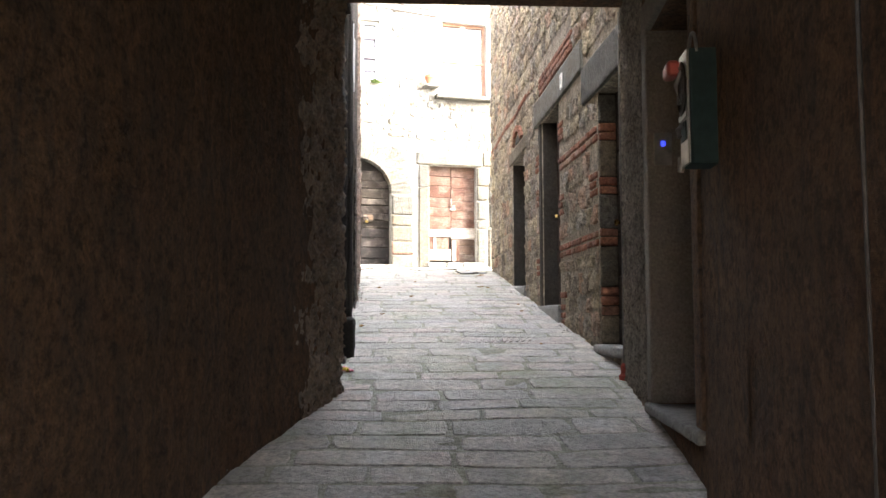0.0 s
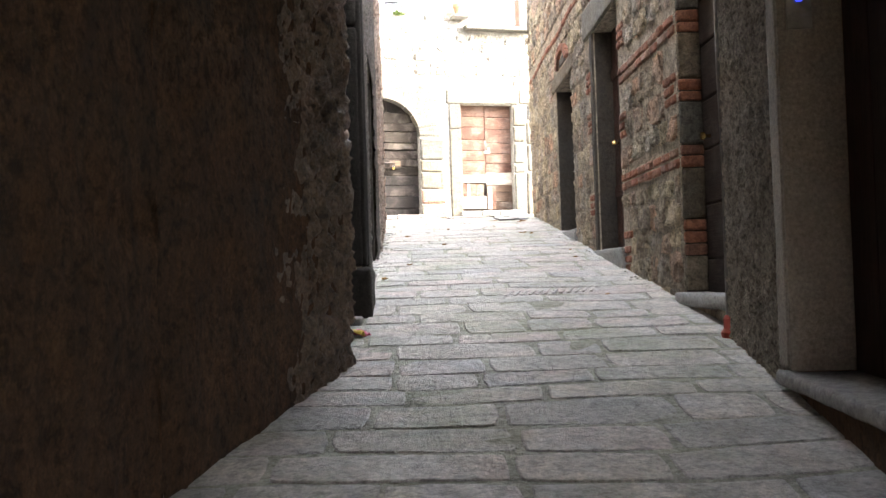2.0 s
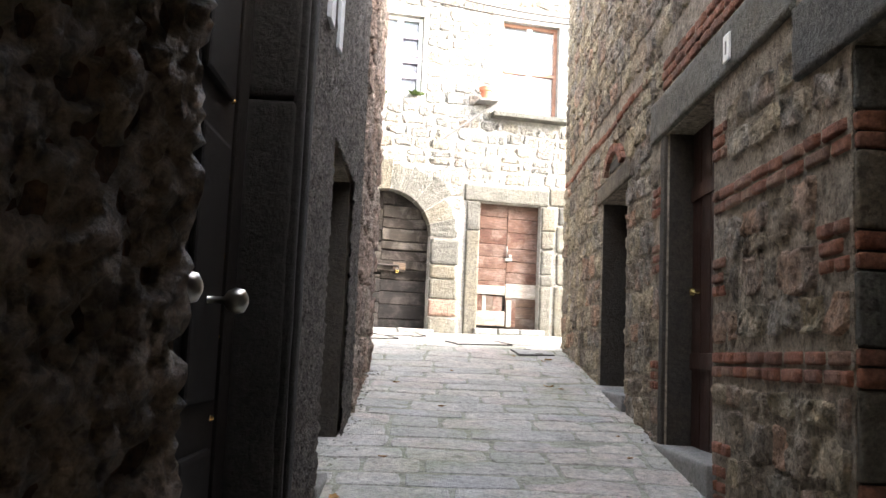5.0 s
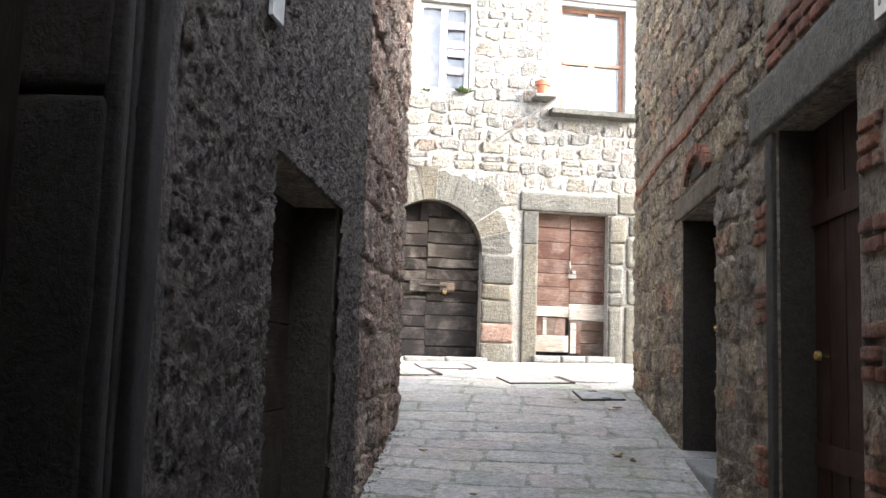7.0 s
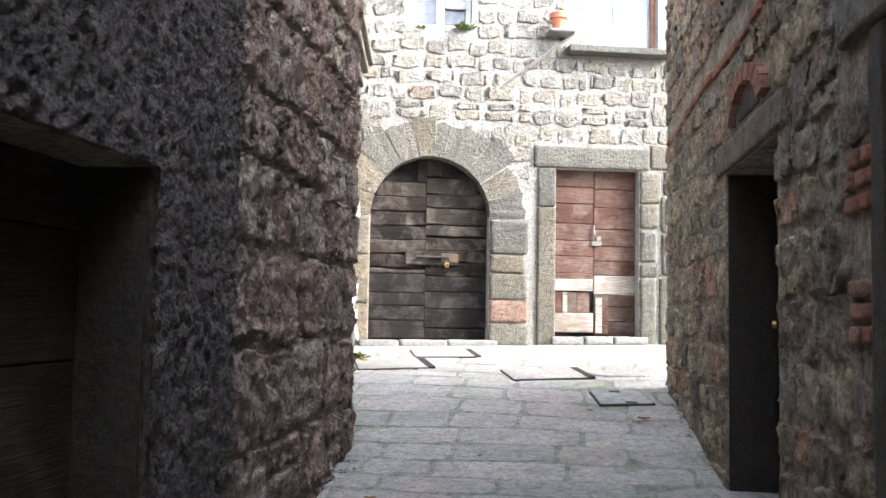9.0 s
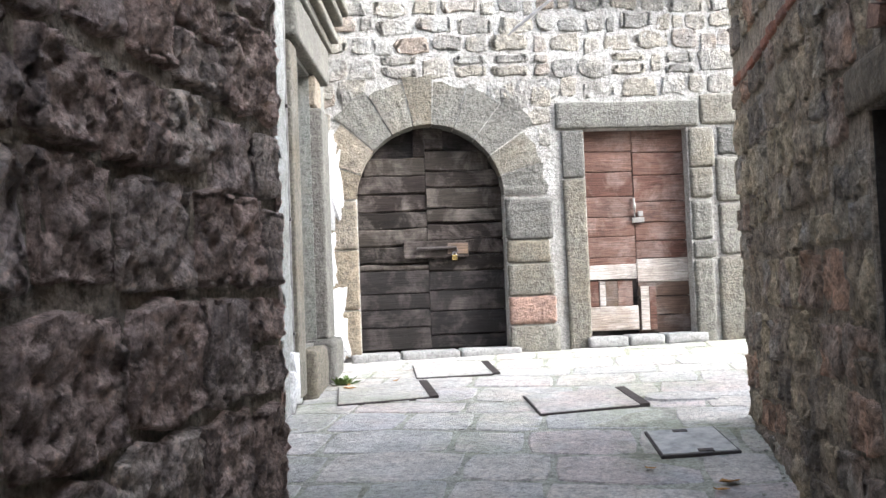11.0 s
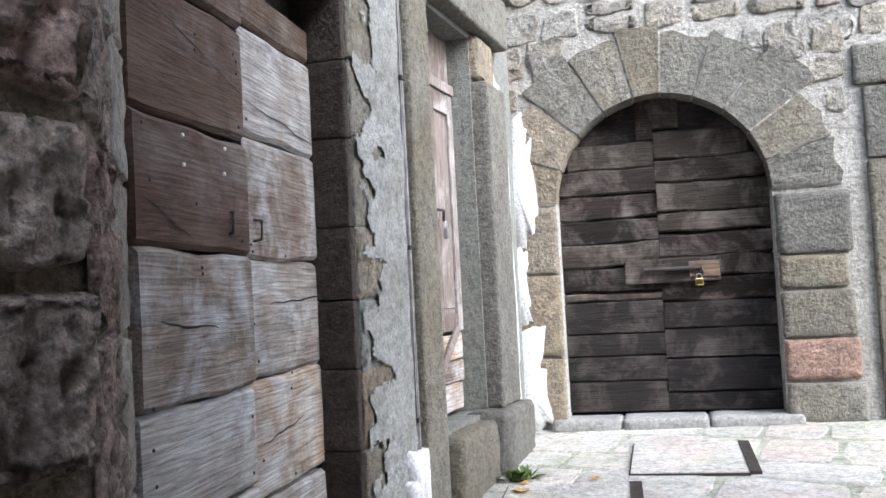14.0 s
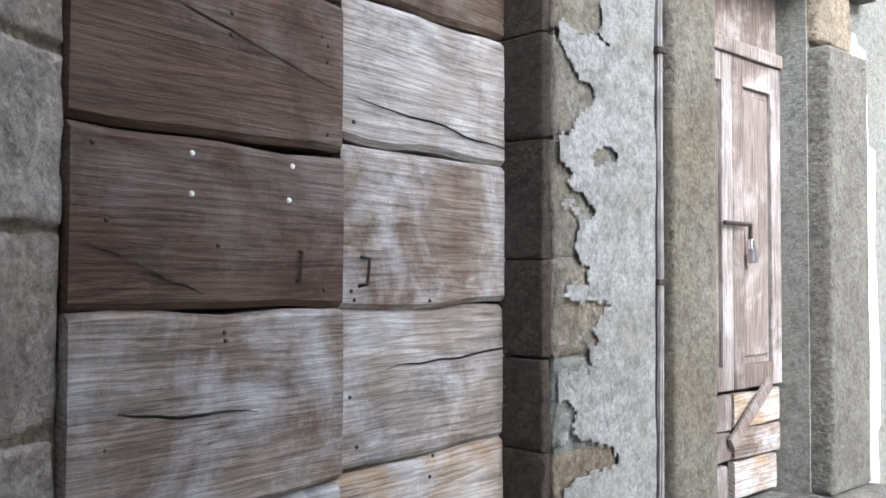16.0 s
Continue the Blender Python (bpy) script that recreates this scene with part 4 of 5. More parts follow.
for k, (z0, d) in enumerate(((5.22, 0.12), (5.30, 0.18), (5.38, 0.15), (5.46, 0.23), (5.55, 0.28))):
    dressed(west, 0.5, 2.42, z0, z0 + 0.078, -d, 0.1, GREY_STONE, "cornice_moulding", 0.012, 0.003)
dressed(west, 0.87, 1.52, 2.2, 2.62, -0.12, 0.14, GREY_STONE, "step_block", 0.03, 0.02)
dressed(west, 1.53, 2.2, 2.25, 2.655, -0.16, 0.1, GREY_STONE, "step_block", 0.03, 0.02)
patch(west, "white_plaster", 0.50, 2.44, 0.17, 0.19, 0.045, WHITE_LIME, 12.0)
patch(west, "white_plaster", 2.26, 3.2, 0.13, 0.9, 0.03, WHITE_LIME, 15.0)
patch(west, "white_plaster", 2.24, 4.35, 0.10, 0.35, 0.012, WHITE_LIME, 19.0)
narrow = empty("door_narrow", WEST @ pose(0.88, 0.14, 0), "closed narrow panelled door of faded wood, broken at its foot", "door")
for a, b in ((0.0, 0.405), (0.41, 0.82)):
    part("stile", box(a, a + 0.085, -0.02, 0.02, 3.12, 4.50, bevel=0.006), DOOR_PINK, narrow)
    part("stile", box(b - 0.085, b, -0.02, 0.02, 3.12, 4.50, bevel=0.006), DOOR_PINK, narrow)
    part("rail", box(a + 0.085, b - 0.085, -0.018, 0.02, 3.12, 3.22, bevel=0.006), DOOR_PINK, narrow)
    part("rail", box(a + 0.085, b - 0.085, -0.018, 0.02, 4.38, 4.50, bevel=0.006), DOOR_PINK, narrow)
    part("panel", box(a + 0.08, b - 0.08, 0.0, 0.015, 3.2, 4.4), DOOR_PINK, narrow)
    part("moulding", box(a + 0.1, b - 0.1, -0.012, 0.004, 3.25, 4.35, bevel=0.012), DOOR_PINK, narrow)
    for z0, z1 in ((2.67, 2.82), (2.83, 2.95), (2.96, 3.1)):
        board(narrow, a + 0.01, b - 0.01 if z0 > 2.7 else b - 0.04, z0, z1, -0.01, 0.02, PLANK_GREY if a else DOOR_PINK, bow=0.012)
part("transom", box(0.0, 0.82, -0.035, 0.02, 4.50, 4.56, bevel=0.008), DOOR_PINK, narrow)
part("top_panel", box(0.0, 0.82, 0.0, 0.02, 4.56, 4.84), DOOR_PINK, narrow)
part("brace", box(-0.2, 0.2, -0.04, -0.022, -0.028, 0.028, bevel=0.005), DOOR_PINK, narrow).matrix_basis = pose(0.52, 0, 3.02, 0, -35, 0)
part("hasp", add_tube(bmesh.new(), [(0.30, -0.04, 3.80), (0.50, -0.045, 3.80), (0.51, -0.04, 3.74)], 0.009), IRON, narrow)
part("backing", box(-0.05, 0.9, 0.04, 0.08, 2.6, 4.9), PLANK_BLACK, narrow)
lock2 = empty("padlock", WEST @ pose(1.39, 0.09, 3.68), "small steel padlock hanging on a hasp", "padlock")
part("body", box(-0.022, 0.022, -0.012, 0.012, -0.04, 0.02, bevel=0.007), STEEL, lock2)
part("shackle", add_tube(bmesh.new(), [(0.015 * math.cos(a), 0, 0.018 + 0.04 * math.sin(a)) for a in [math.pi * k / 8 for k in range(9)]], 0.005), STEEL, lock2)
pipe = empty("wall_conduit", WEST, "thin grey conduit running up a rendered pier", "pipe")
part("tube", add_tube(bmesh.new(), [(0.545, -0.012, 2.3), (0.55, -0.012, 3.6), (0.545, -0.012, 5.2)], 0.014, 8), GREY_PIPE, pipe)
for z in (2.75, 3.55, 4.35):
    part("clip", box(0.522, 0.572, -0.03, 0.004, z, z + 0.022, bevel=0.004), IRON, pipe)

# ---- right wall: lintels, jambs, doors ----
def ry(y):
    return 15.15 - y


dressed(right, ry(10.55), ry(7.95), 3.64, 3.93, -0.03, 0.3, GREY_STONE, "lintel", 0.012)
dressed(right, ry(7.93), ry(6.32), 3.31, 3.64, -0.03, 0.3, GREY_STONE, "lintel", 0.012)
dressed(right, ry(10.28), ry(10.16), 1.5, 3.63, -0.02, 0.45, SHADE_GREY_STONE, "door_jamb", 0.01)
dressed(right, ry(10.3), ry(9.05), 1.36, 1.56, -0.05, 0.4, CURB, "door_sill", 0.015)
dressed(right, ry(7.5), ry(6.32), 1.13, 1.215, -0.05, 0.4, CURB, "door_sill", 0.015)
dressed(right, ry(12.7), ry(11.35), 1.68, 1.83, -0.04, 0.4, CURB, "door_sill", 0.015)
dressed(right, ry(12.8), ry(11.3), 3.56, 3.72, -0.02, 0.3, BROWN_STONE, "lintel", 0.012)
# Dark linings put the recess shade on the openings' far sides.
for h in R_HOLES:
    part("reveal", box(h[0] - 0.02, h[0] + 0.012, 0.012, 0.5, h[2], h[3]), SHADE_GREY_STONE, right, "stone reveal darkened for recess shade")
for a, b, z0, z1, dep, mt, nm, lab in ((2.50, 3.75, 1.7, 3.6, 0.28, DOOR_DARK, "door_alley_small", "closed dark wooden door deep in a stone opening"), (4.98, 6.05, 1.5, 3.66, 0.19, DOOR_BROWN, "door_alley_tall", "closed dark brown panelled door in a stone frame"), (7.7, 8.75, 1.15, 3.33, 0.17, DOOR_BROWN, "door_alley_boards", "closed dark brown board door under a stone lintel")):
    d = empty(nm, RIGHT @ pose(0, dep, 0), lab, "door")
    if nm == "door_alley_boards":
        for ua, ub in ((a, a + 0.52), (a + 0.525, b)):
            z = z0
            while z < z1 - 0.1:
                h = rng.uniform(0.24, 0.36)
                board(d, ua, ub, z + 0.004, min(z + h, z1) - 0.004, -0.02 + rng.uniform(-0.005, 0.005), 0.03, SLATE_DOOR, bow=0.006, bevel=0.01)
                z += h
    n = 0 if nm == "door_alley_boards" else 5
    for k in range(n):
        u0, u1 = a + (b - a) * k / n, a + (b - a) * (k + 1) / n
        part("board", box(u0 + 0.004, u1 - 0.004, -0.02, 0.03, z0, z1, bevel=0.006), mt, d)
    if n:
        part("rail", box(a + 0.02, b - 0.02, -0.035, -0.02, z0 + 0.55, z0 + 0.66, bevel=0.005), mt, d)
        part("rail", box(a + 0.02, b - 0.02, -0.035, -0.02, z1 - 0.5, z1 - 0.4, bevel=0.005), mt, d)
    part("backing", box(a - 0.1, b + 0.1, 0.035, 0.06, z0 - 0.1, z1 + 0.1), PLANK_BLACK, d)
    part("knob", add_lathe(bmesh.new(), [(0.012, 0), (0.012, 0.03), (0.028, 0.04), (0.024, 0.062), (0.004, 0.068)], pose(a + 0.2, -0.02, z0 + 1.05, 90), 12), BRASS, d)
for z0, z1, mt in ((1.22, 1.45, BROWN_STONE), (1.45, 1.53, BRICK), (1.53, 1.61, BRICK), (1.61, 1.69, BRICK), (1.69, 2.02, GREY_STONE), (2.02, 2.1, BRICK), (2.1, 2.17, BRICK), (2.17, 2.45, GREY_STONE), (2.45, 2.52, BRICK), (2.52, 2.6, BRICK), (2.6, 2.9, BROWN_STONE), (2.9, 2.97, BRICK), (2.97, 3.05, BRICK), (3.05, 3.29, GREY_STONE)):
    dressed(right, 7.72, 7.765, z0 + 0.004, z1 - 0.004, 0.004, 0.15, mt, "jamb_stone", 0.01, 0.006)
number = empty("house_number_plate", RIGHT @ pose(ry(8.78), -0.034, 3.76), "small white enamel house number plate on a lintel", "sign")
part("plate", box(-0.05, 0.05, -0.012, 0, -0.075, 0.075, bevel=0.004), WHITE_ENAMEL, number)
part("numeral", box(-0.008, 0.008, -0.0155, -0.012, -0.035, 0.035), GREY_PIPE, number)
down = empty("downpipe", pose(1.655, 6.31, 0), "thin grey pipe standing against the roughcast pier", "pipe")
part("tube", add_tube(bmesh.new(), [(0, 0, 1.08), (0, 0, 2.4), (0.005, 0, 3.62)], 0.017, 10), GREY_PIPE, down)
part("foot", add_lathe(bmesh.new(), [(0.04, 0.99), (0.045, 1.03), (0.03, 1.05), (0.032, 1.10), (0.02, 1.12)], n=12), RED_PLASTIC, down, "red plastic pipe foot")
# ---- passage door, doorbell, meter box ----
PW = passage_right[0].matrix_world
pdoor = empty("door_passage", PW @ pose(0, 0.25, 0), "closed dark door deep in a plastered opening", "door")
for k in range(4):
    part("board", box(1.08 + 0.31 * k, 1.08 + 0.31 * (k + 1) - 0.008, -0.02, 0.03, 0.9, 3.2, bevel=0.006), DOOR_BROWN, pdoor)
part("backing", box(1.0, 2.4, 0.035, 0.06, 0.8, 3.3), PLANK_BLACK, pdoor)
dressed(passage_right[0], 0.98, 1.115, 0.95, 3.3, -0.035, 0.3, TAUPE, "door_frame", 0.008, 0.002)
dressed(passage_right[0], 2.275, 2.41, 0.95, 3.3, -0.035, 0.3, PLASTER, "door_frame", 0.008, 0.002)
dressed(passage_right[0], 1.117, 2.273, 3.125, 3.3, -0.035, 0.3, TAUPE, "door_frame", 0.008, 0.002)
dressed(passage_right[0], 1.0, 2.40, 0.885, 0.945, -0.06, 0.4, CURB, "door_sill", 0.012, 0.004)
part("reveal", box(1.1205, 1.134, -0.03, 0.225, 0.95, 3.12, bevel=0.003), TAUPE, passage_right[0], "smooth taupe plaster reveal")
bell = empty("doorbell", PW @ pose(1.135, 0.055, 2.42), "small doorbell plate with a glowing blue light", "doorbell")
part("plate", box(0, 0.012, -0.05, 0.05, -0.10, 0.09, bevel=0.003), PALE_METAL, bell)
part("indicator", box(0.012, 0.018, -0.013, 0.013, 0.01, 0.04, bevel=0.004), BLUE_LED, bell)
meter = empty("wall_box", PW @ pose(2.60, 0, 2.30), "dark green wall box with a pale metal front", "meter box")
part("case", box(0, 0.16, -0.13, 0, -0.24, 0.24, bevel=0.012), GREEN_BOX, meter)
part("front_panel", box(0.003, 0.157, -0.14, -0.13, -0.235, 0.235, bevel=0.004), PALE_METAL, meter, "scratched pale metal front")
# Raised iron oval, dark in place of the shade in an opening.
part("dial", add_lathe(bmesh.new(), [(0.062, 0), (0.066, 0.010), (0.056, 0.016), (0.050, 0.006), (0.004, 0.006)], pose(0.08, -0.14, 0.085, 90) @ Matrix.Diagonal((1, 1.75, 1, 1)), 24), IRON, meter, "dark iron oval for the shade of an opening")
part("lever", add_tube(bmesh.new(), [(0.085, -0.147, 0.16), (0.075, -0.17, 0.10), (0.085, -0.16, 0.02)], 0.009, 8), STEEL, meter)
part("strap", box(0.006, 0.154, -0.147, -0.14, -0.045, -0.02, bevel=0.003), PALE_METAL, meter)
# Raised dark block whose colour gives the front a shaded recess.
part("slot", box(0.03, 0.13, -0.144, -0.138, -0.135, -0.055, bevel=0.003), GREEN_BOX, meter, "dark green block for the shade of a recess")
part("hook", add_tube(bmesh.new(), [(0.07, -0.142, -0.06), (0.075, -0.165, -0.085), (0.09, -0.16, -0.12)], 0.01, 8), STEEL, meter)
part("hinge", add_lathe(bmesh.new(), [(0.012, -0.25), (0.014, -0.24), (0.012, -0.19), (0.004, -0.185)], pose(0.0, -0.14, 0), 10), PALE_METAL, meter)
part("wire", add_tube(bmesh.new(), [(0.08 + 0.075 * math.cos(a), -0.10, 0.22 + 0.10 * math.sin(a)) for a in [math.pi * k / 9 for k in range(10)]], 0.008, 8), PALE_METAL, meter)
part("handle", worn_block(-0.07, 0.06, -0.20, -0.142, 0.15, 0.215, 0.02, 0.003, 0.02), RED_PLASTIC, meter, "red plastic handle")
trunk = empty("wall_cable", passage_right[1].matrix_world, "thin cable running up dark plaster", "cable")
part("strand", add_tube(bmesh.new(), [(1.05, -0.035, 0.0), (1.04, -0.035, 2.0), (1.05, -0.035, 3.6)], 0.007, 6), IRON, trunk)

# ---- left wall: portal with dark double door, board door ----
portal = empty("door_portal", LEFT @ pose(0, 0.18, 0), "closed dark double door with pale metal knobs in a stone portal", "door")
for a, b in ((0.05, 0.64), (0.645, 1.24)):
    part("leaf", box(a, b, -0.02, 0.03, 1.0, 3.9, bevel=0.006), DOOR_DARK, portal)
    for z0, z1 in ((1.15, 1.75), (1.9, 2.75), (2.9, 3.6)):
        part("panel", box(a + 0.1, b - 0.1, -0.045, -0.018, z0, z1, bevel=0.018), DOOR_DARK, portal)
    for k in range(9):
        part("stud", add_lathe(bmesh.new(), [(0.012, 0), (0.008, 0.01), (0.002, 0.013)], pose(b - 0.05, -0.02, 1.3 + 0.27 * k, 90), 8), BRASS, portal)
for y in (6.34, 6.93):
    part("knob", add_lathe(bmesh.new(), [(0.03, 0), (0.03, 0.006), (0.012, 0.012), (0.011, 0.075), (0.03, 0.088), (0.042, 0.112), (0.036, 0.138), (0.014, 0.15), (0.002, 0.151)], pose(y - 6.0, -0.02, 2.22, 90), 18), KNOB_METAL, portal, "turned nickel knob", smooth=True)
part("side_panel", box(1.245, 1.42, -0.03, 0.03, 1.0, 3.9, bevel=0.006), DOOR_DARK, portal)
part("backing", box(0.07, 1.69, 0.04, 0.08, 0.8, 3.94), PLANK_BLACK, portal)
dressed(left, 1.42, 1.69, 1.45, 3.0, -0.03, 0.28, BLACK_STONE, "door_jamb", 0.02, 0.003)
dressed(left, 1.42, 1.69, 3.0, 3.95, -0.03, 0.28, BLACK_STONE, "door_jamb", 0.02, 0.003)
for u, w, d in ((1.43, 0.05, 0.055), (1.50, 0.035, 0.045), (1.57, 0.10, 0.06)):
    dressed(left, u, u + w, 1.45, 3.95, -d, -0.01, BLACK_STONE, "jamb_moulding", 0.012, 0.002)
dressed(left, 1.715, 1.81, 1.1, 4.0, -0.03, 0.1, ROUGHCAST, "door_jamb", 0.012, 0.008)
dressed(left, 0.95, 1.68, 1.0, 1.14, -0.03, 0.28, CURB, "threshold", 0.012, 0.003)
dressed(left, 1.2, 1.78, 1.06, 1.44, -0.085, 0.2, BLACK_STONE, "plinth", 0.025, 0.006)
dressed(left, 0.05, 1.80, 3.96, 4.25, -0.05, 0.28, SHADE_GREY_STONE, "lintel", 0.015, 0.003)
# Dark lining for the shade of the board door's recess.
part("reveal", box(4.108, 4.14, 0.0, 0.3, 1.41, 3.2), SHADE_GREY_STONE, left, "stone reveal darkened for recess shade")
bdoor = empty("door_blind_boards", LEFT @ pose(0, 0.22, 0), "closed dark board door set in roughcast wall", "door")
for a, b in ((2.78, 3.44), (3.45, 4.14)):
    for z0, z1 in ((1.35, 1.8), (1.805, 2.22), (2.225, 2.62), (2.625, 3.0), (3.005, 3.25)):
        part("board", box(a, b, -0.02 + rng.uniform(-0.006, 0.006), 0.03, z0, z1, bevel=0.008), SLATE_DOOR, bdoor)
part("backing", box(2.7, 4.2, 0.035, 0.06, 1.2, 3.3), PLANK_BLACK, bdoor)
dressed(left, 2.7, 4.2, 1.26, 1.41, -0.05, 0.3, CURB, "door_sill", 0.015)
for u in (2.22, 2.62):
    poster = empty("paper_notice", LEFT @ pose(u, -0.05, 3.85), "torn pale paper notice on roughcast", "notice")
    part("sheet", box(-0.07, 0.07, -0.004, 0.02, -0.25, 0.25, jit=0.012), PAPER, poster)
rough_plane(left, "roughcast_skin", 1.80, 4.85, 0.9, 7.0, 0.011, ROUGHCAST, [(2.8, 4.12, 1.3, 3.2)], step=0.018, seed=33, freq=21, crag=1.0)

# ---- loose things ----
def leaf(x, y, s, label):
    lf = empty("dry_leaf", pose(x, y, ground_z(y) + 0.012, 0, 0, rng.uniform(0, 360)), label, "leaf", "dry leaves")
    bm = bmesh.new()
    n = 10
    c = bm.verts.new((0, 0, 0.004))
    ring = [bm.verts.new((s * math.cos(6.283 * k / n) * (1 + 0.25 * (k % 2)), 0.6 * s * math.sin(6.283 * k / n), 0.006 + rng.uniform(0, 0.4) * s)) for k in range(n)]
    for k in range(n):
        bm.faces.new((c, ring[k], ring[(k + 1) % n]))
    part("blade", bm, LEAF_DRY, lf)


for x, y, s in ((-0.24, 8.75, 0.045), (-0.05, 9.6, 0.035), (1.45, 9.8, 0.035), (1.5, 10.4, 0.03), (1.25, 12.3, 0.05), (1.35, 12.2, 0.04), (1.1, 14.2, 0.03), (0.3, 11.2, 0.03), (1.45, 14.0, 0.05), (1.4, 13.9, 0.035), (-0.7, 16.6, 0.04), (-1.0, 16.3, 0.05), (-1.05, 16.45, 0.04), (0.4, 13.0, 0.025), (-0.1, 12.2, 0.03), (1.3, 7.7, 0.025)):
    leaf(x, y, s, "small curled dry leaf on the paving")
wrap = empty("litter_wrapper", pose(-0.31, 6.66, ground_z(6.66) + 0.005, 8, 5, 65), "crumpled pink and yellow sweet wrapper at a wall's foot", "litter")
for mt, x0, x1 in ((WRAP_PINK, -0.005, 0.07), (WRAP_YELLOW, -0.06, -0.005)):
    bm = box(x0, x1, -0.045, 0.045, 0.008, 0.022, jit=0.008)
    bmesh.ops.subdivide_edges(bm, edges=bm.edges[:], cuts=3, use_grid_fill=True)
    for v in bm.verts:
        v.co.z += 0.02 * noise.noise(v.co * 30)
        v.co.x += 0.008 * noise.noise(v.co * 20 + Vector((5, 0, 0)))
    part("foil", bm, mt, wrap)


def cover(name, corners, material, label, lift, rim=None):
    """A flat lid let into the paving; corners run round it."""
    bm = bmesh.new()
    top = [bm.verts.new((x, y, ground_z(y) + lift)) for x, y in corners]
    low = [bm.verts.new((x, y, ground_z(y) - 0.02)) for x, y in corners]
    bm.faces.new(top)
    bm.faces.new(low[::-1])
    for k in range(4):
        bm.faces.new((low[k], low[(k + 1) % 4], top[(k + 1) % 4], top[k]))
    return bm


def inset(c, d):
    mx, my = sum(p[0] for p in c) / 4, sum(p[1] for p in c) / 4
    return [(mx + (x - mx) * (1 - d), my + (y - my) * (1 - d)) for x, y in c]


def strip(c, i, w):
    """A strip inside edge i of a quadrangle."""
    a, b, e, f = c[i], c[(i + 1) % 4], c[(i + 2) % 4], c[(i - 1) % 4]
    return [a, b, (b[0] + (e[0] - b[0]) * w, b[1] + (e[1] - b[1]) * w), (a[0] + (f[0] - a[0]) * w, a[1] + (f[1] - a[1]) * w)]


COVERS = [[(-0.72, 17.38), (-0.07, 17.50), (0.10, 16.86), (-0.56, 16.72)], [(-1.12, 16.40), (-0.45, 16.58), (-0.25, 15.93), (-0.93, 15.70)], [(0.35, 15.90), (1.05, 16.13), (1.19, 15.53), (0.50, 15.28)]]
for c in COVERS:
    cv = empty("inspection_cover", Matrix(), "flat stone inspection cover with dark iron edge grates", "cover")
    part("rim", cover("rim", c, IRON, "", 0.014), IRON, cv, "dark iron rim")
    part("slab", cover("slab", inset(c, 0.025), PAVING, "", 0.019), PAVING, cv)
    part("grate", cover("grate", strip(c, 1, 0.09), IRON, "", 0.024), IRON, cv, "dark iron edge grate")
lid = empty("round_ended_lid", Matrix(), "flat stone lid with rounded ends in the paving", "cover")
bm = bmesh.new()
top, low = [], []
for k in range(24):
    a = 2 * math.pi * k / 24
    x, y = 1.42 + 0.24 * abs(math.cos(a)) ** 0.6 * math.copysign(1, math.cos(a)), 15.80 + 0.13 * abs(math.sin(a)) ** 0.7 * math.copysign(1, math.sin(a))
    top.append(bm.verts.new((x, y, ground_z(y) + 0.017)))
    low.append(bm.verts.new((1.42 + (x - 1.42) * 1.05, 15.80 + (y - 15.80) * 1.08, ground_z(y) - 0.01)))
bm.faces.new(top)
for k in range(24):
    bm.faces.new((low[k], low[(k + 1) % 24], top[(k + 1) % 24], top[k]))
part("slab", bm, PAVING, lid)
tool = empty("tooled_slab", Matrix(), "worn paving slab with slanting chisel grooves", "paving slab")
for k in range(12):
    x, y = 0.62 + 0.055 * k, 7.92 + 0.01 * k
    bm = bmesh.new()
    c = [(x, y - 0.09), (x + 0.02, y - 0.09), (x + 0.075, y + 0.09), (x + 0.055, y + 0.09)]
    t4 = [bm.verts.new((p, q, ground_z(q) + 0.010)) for p, q in c]
    b4 = [bm.verts.new((p, q, ground_z(q) - 0.01)) for p, q in c]
    bm.faces.new(t4)
    for e in range(4):
        bm.faces.new((b4[e], b4[(e + 1) % 4], t4[(e + 1) % 4], t4[e]))
    part("ridge", bm, PAVING, tool)
for side_x, y0, y1 in ((1.70, 8.0, 14.9), (-0.36, 8.6, 12.9)):
    grit = bmesh.new()
    for _ in range(150):
        y = rng.uniform(y0, y1)
        x = side_x + rng.gauss(0, 0.05) * (1 if side_x > 0 else 1)
        r = rng.uniform(0.004, 0.014)
        bmesh.ops.create_icosphere(grit, subdivisions=1, radius=r, matrix=Matrix.Translation((x, y, ground_z(y) + r * 0.4)) @ Matrix.Diagonal((1, 1.3, 0.6, 1)))
    tagged(finish("grit", grit, JOINT), "loose grit and crumbs of mortar at a wall's foot", "grit", kind="stuff")
hatch = [(1.11, 14.82), (1.50, 14.90), (1.58, 14.46), (1.17, 14.39)]
hv = empty("metal_hatch", Matrix(), "square grey metal hatch set in the paving", "hatch")
part("rim", cover("rim", hatch, IRON, "", 0.016), IRON, hv)
part("lid", cover("lid", inset(hatch, 0.06), DULL_PANEL, "", 0.021), DULL_PANEL, hv)
for x, y in ((1.30, 14.80), (1.40, 14.46)):
    part("lift_slot", cover("slot", [(x - 0.04, y + 0.02), (x + 0.04, y + 0.03), (x + 0.045, y - 0.01), (x - 0.035, y - 0.02)], IRON, "", 0.025), IRON, hv)

# ---- pieces: rubble of the far wall ----
pl = courses(-0.38, 4.3, 4.80, 8.2, (0.15, 0.27), (0.12, 0.42), excl, 0.012, 0.03)
pl += courses(-0.38, 1.95, 3.9, 4.80, (0.17, 0.25), (0.14, 0.34), excl, 0.012)
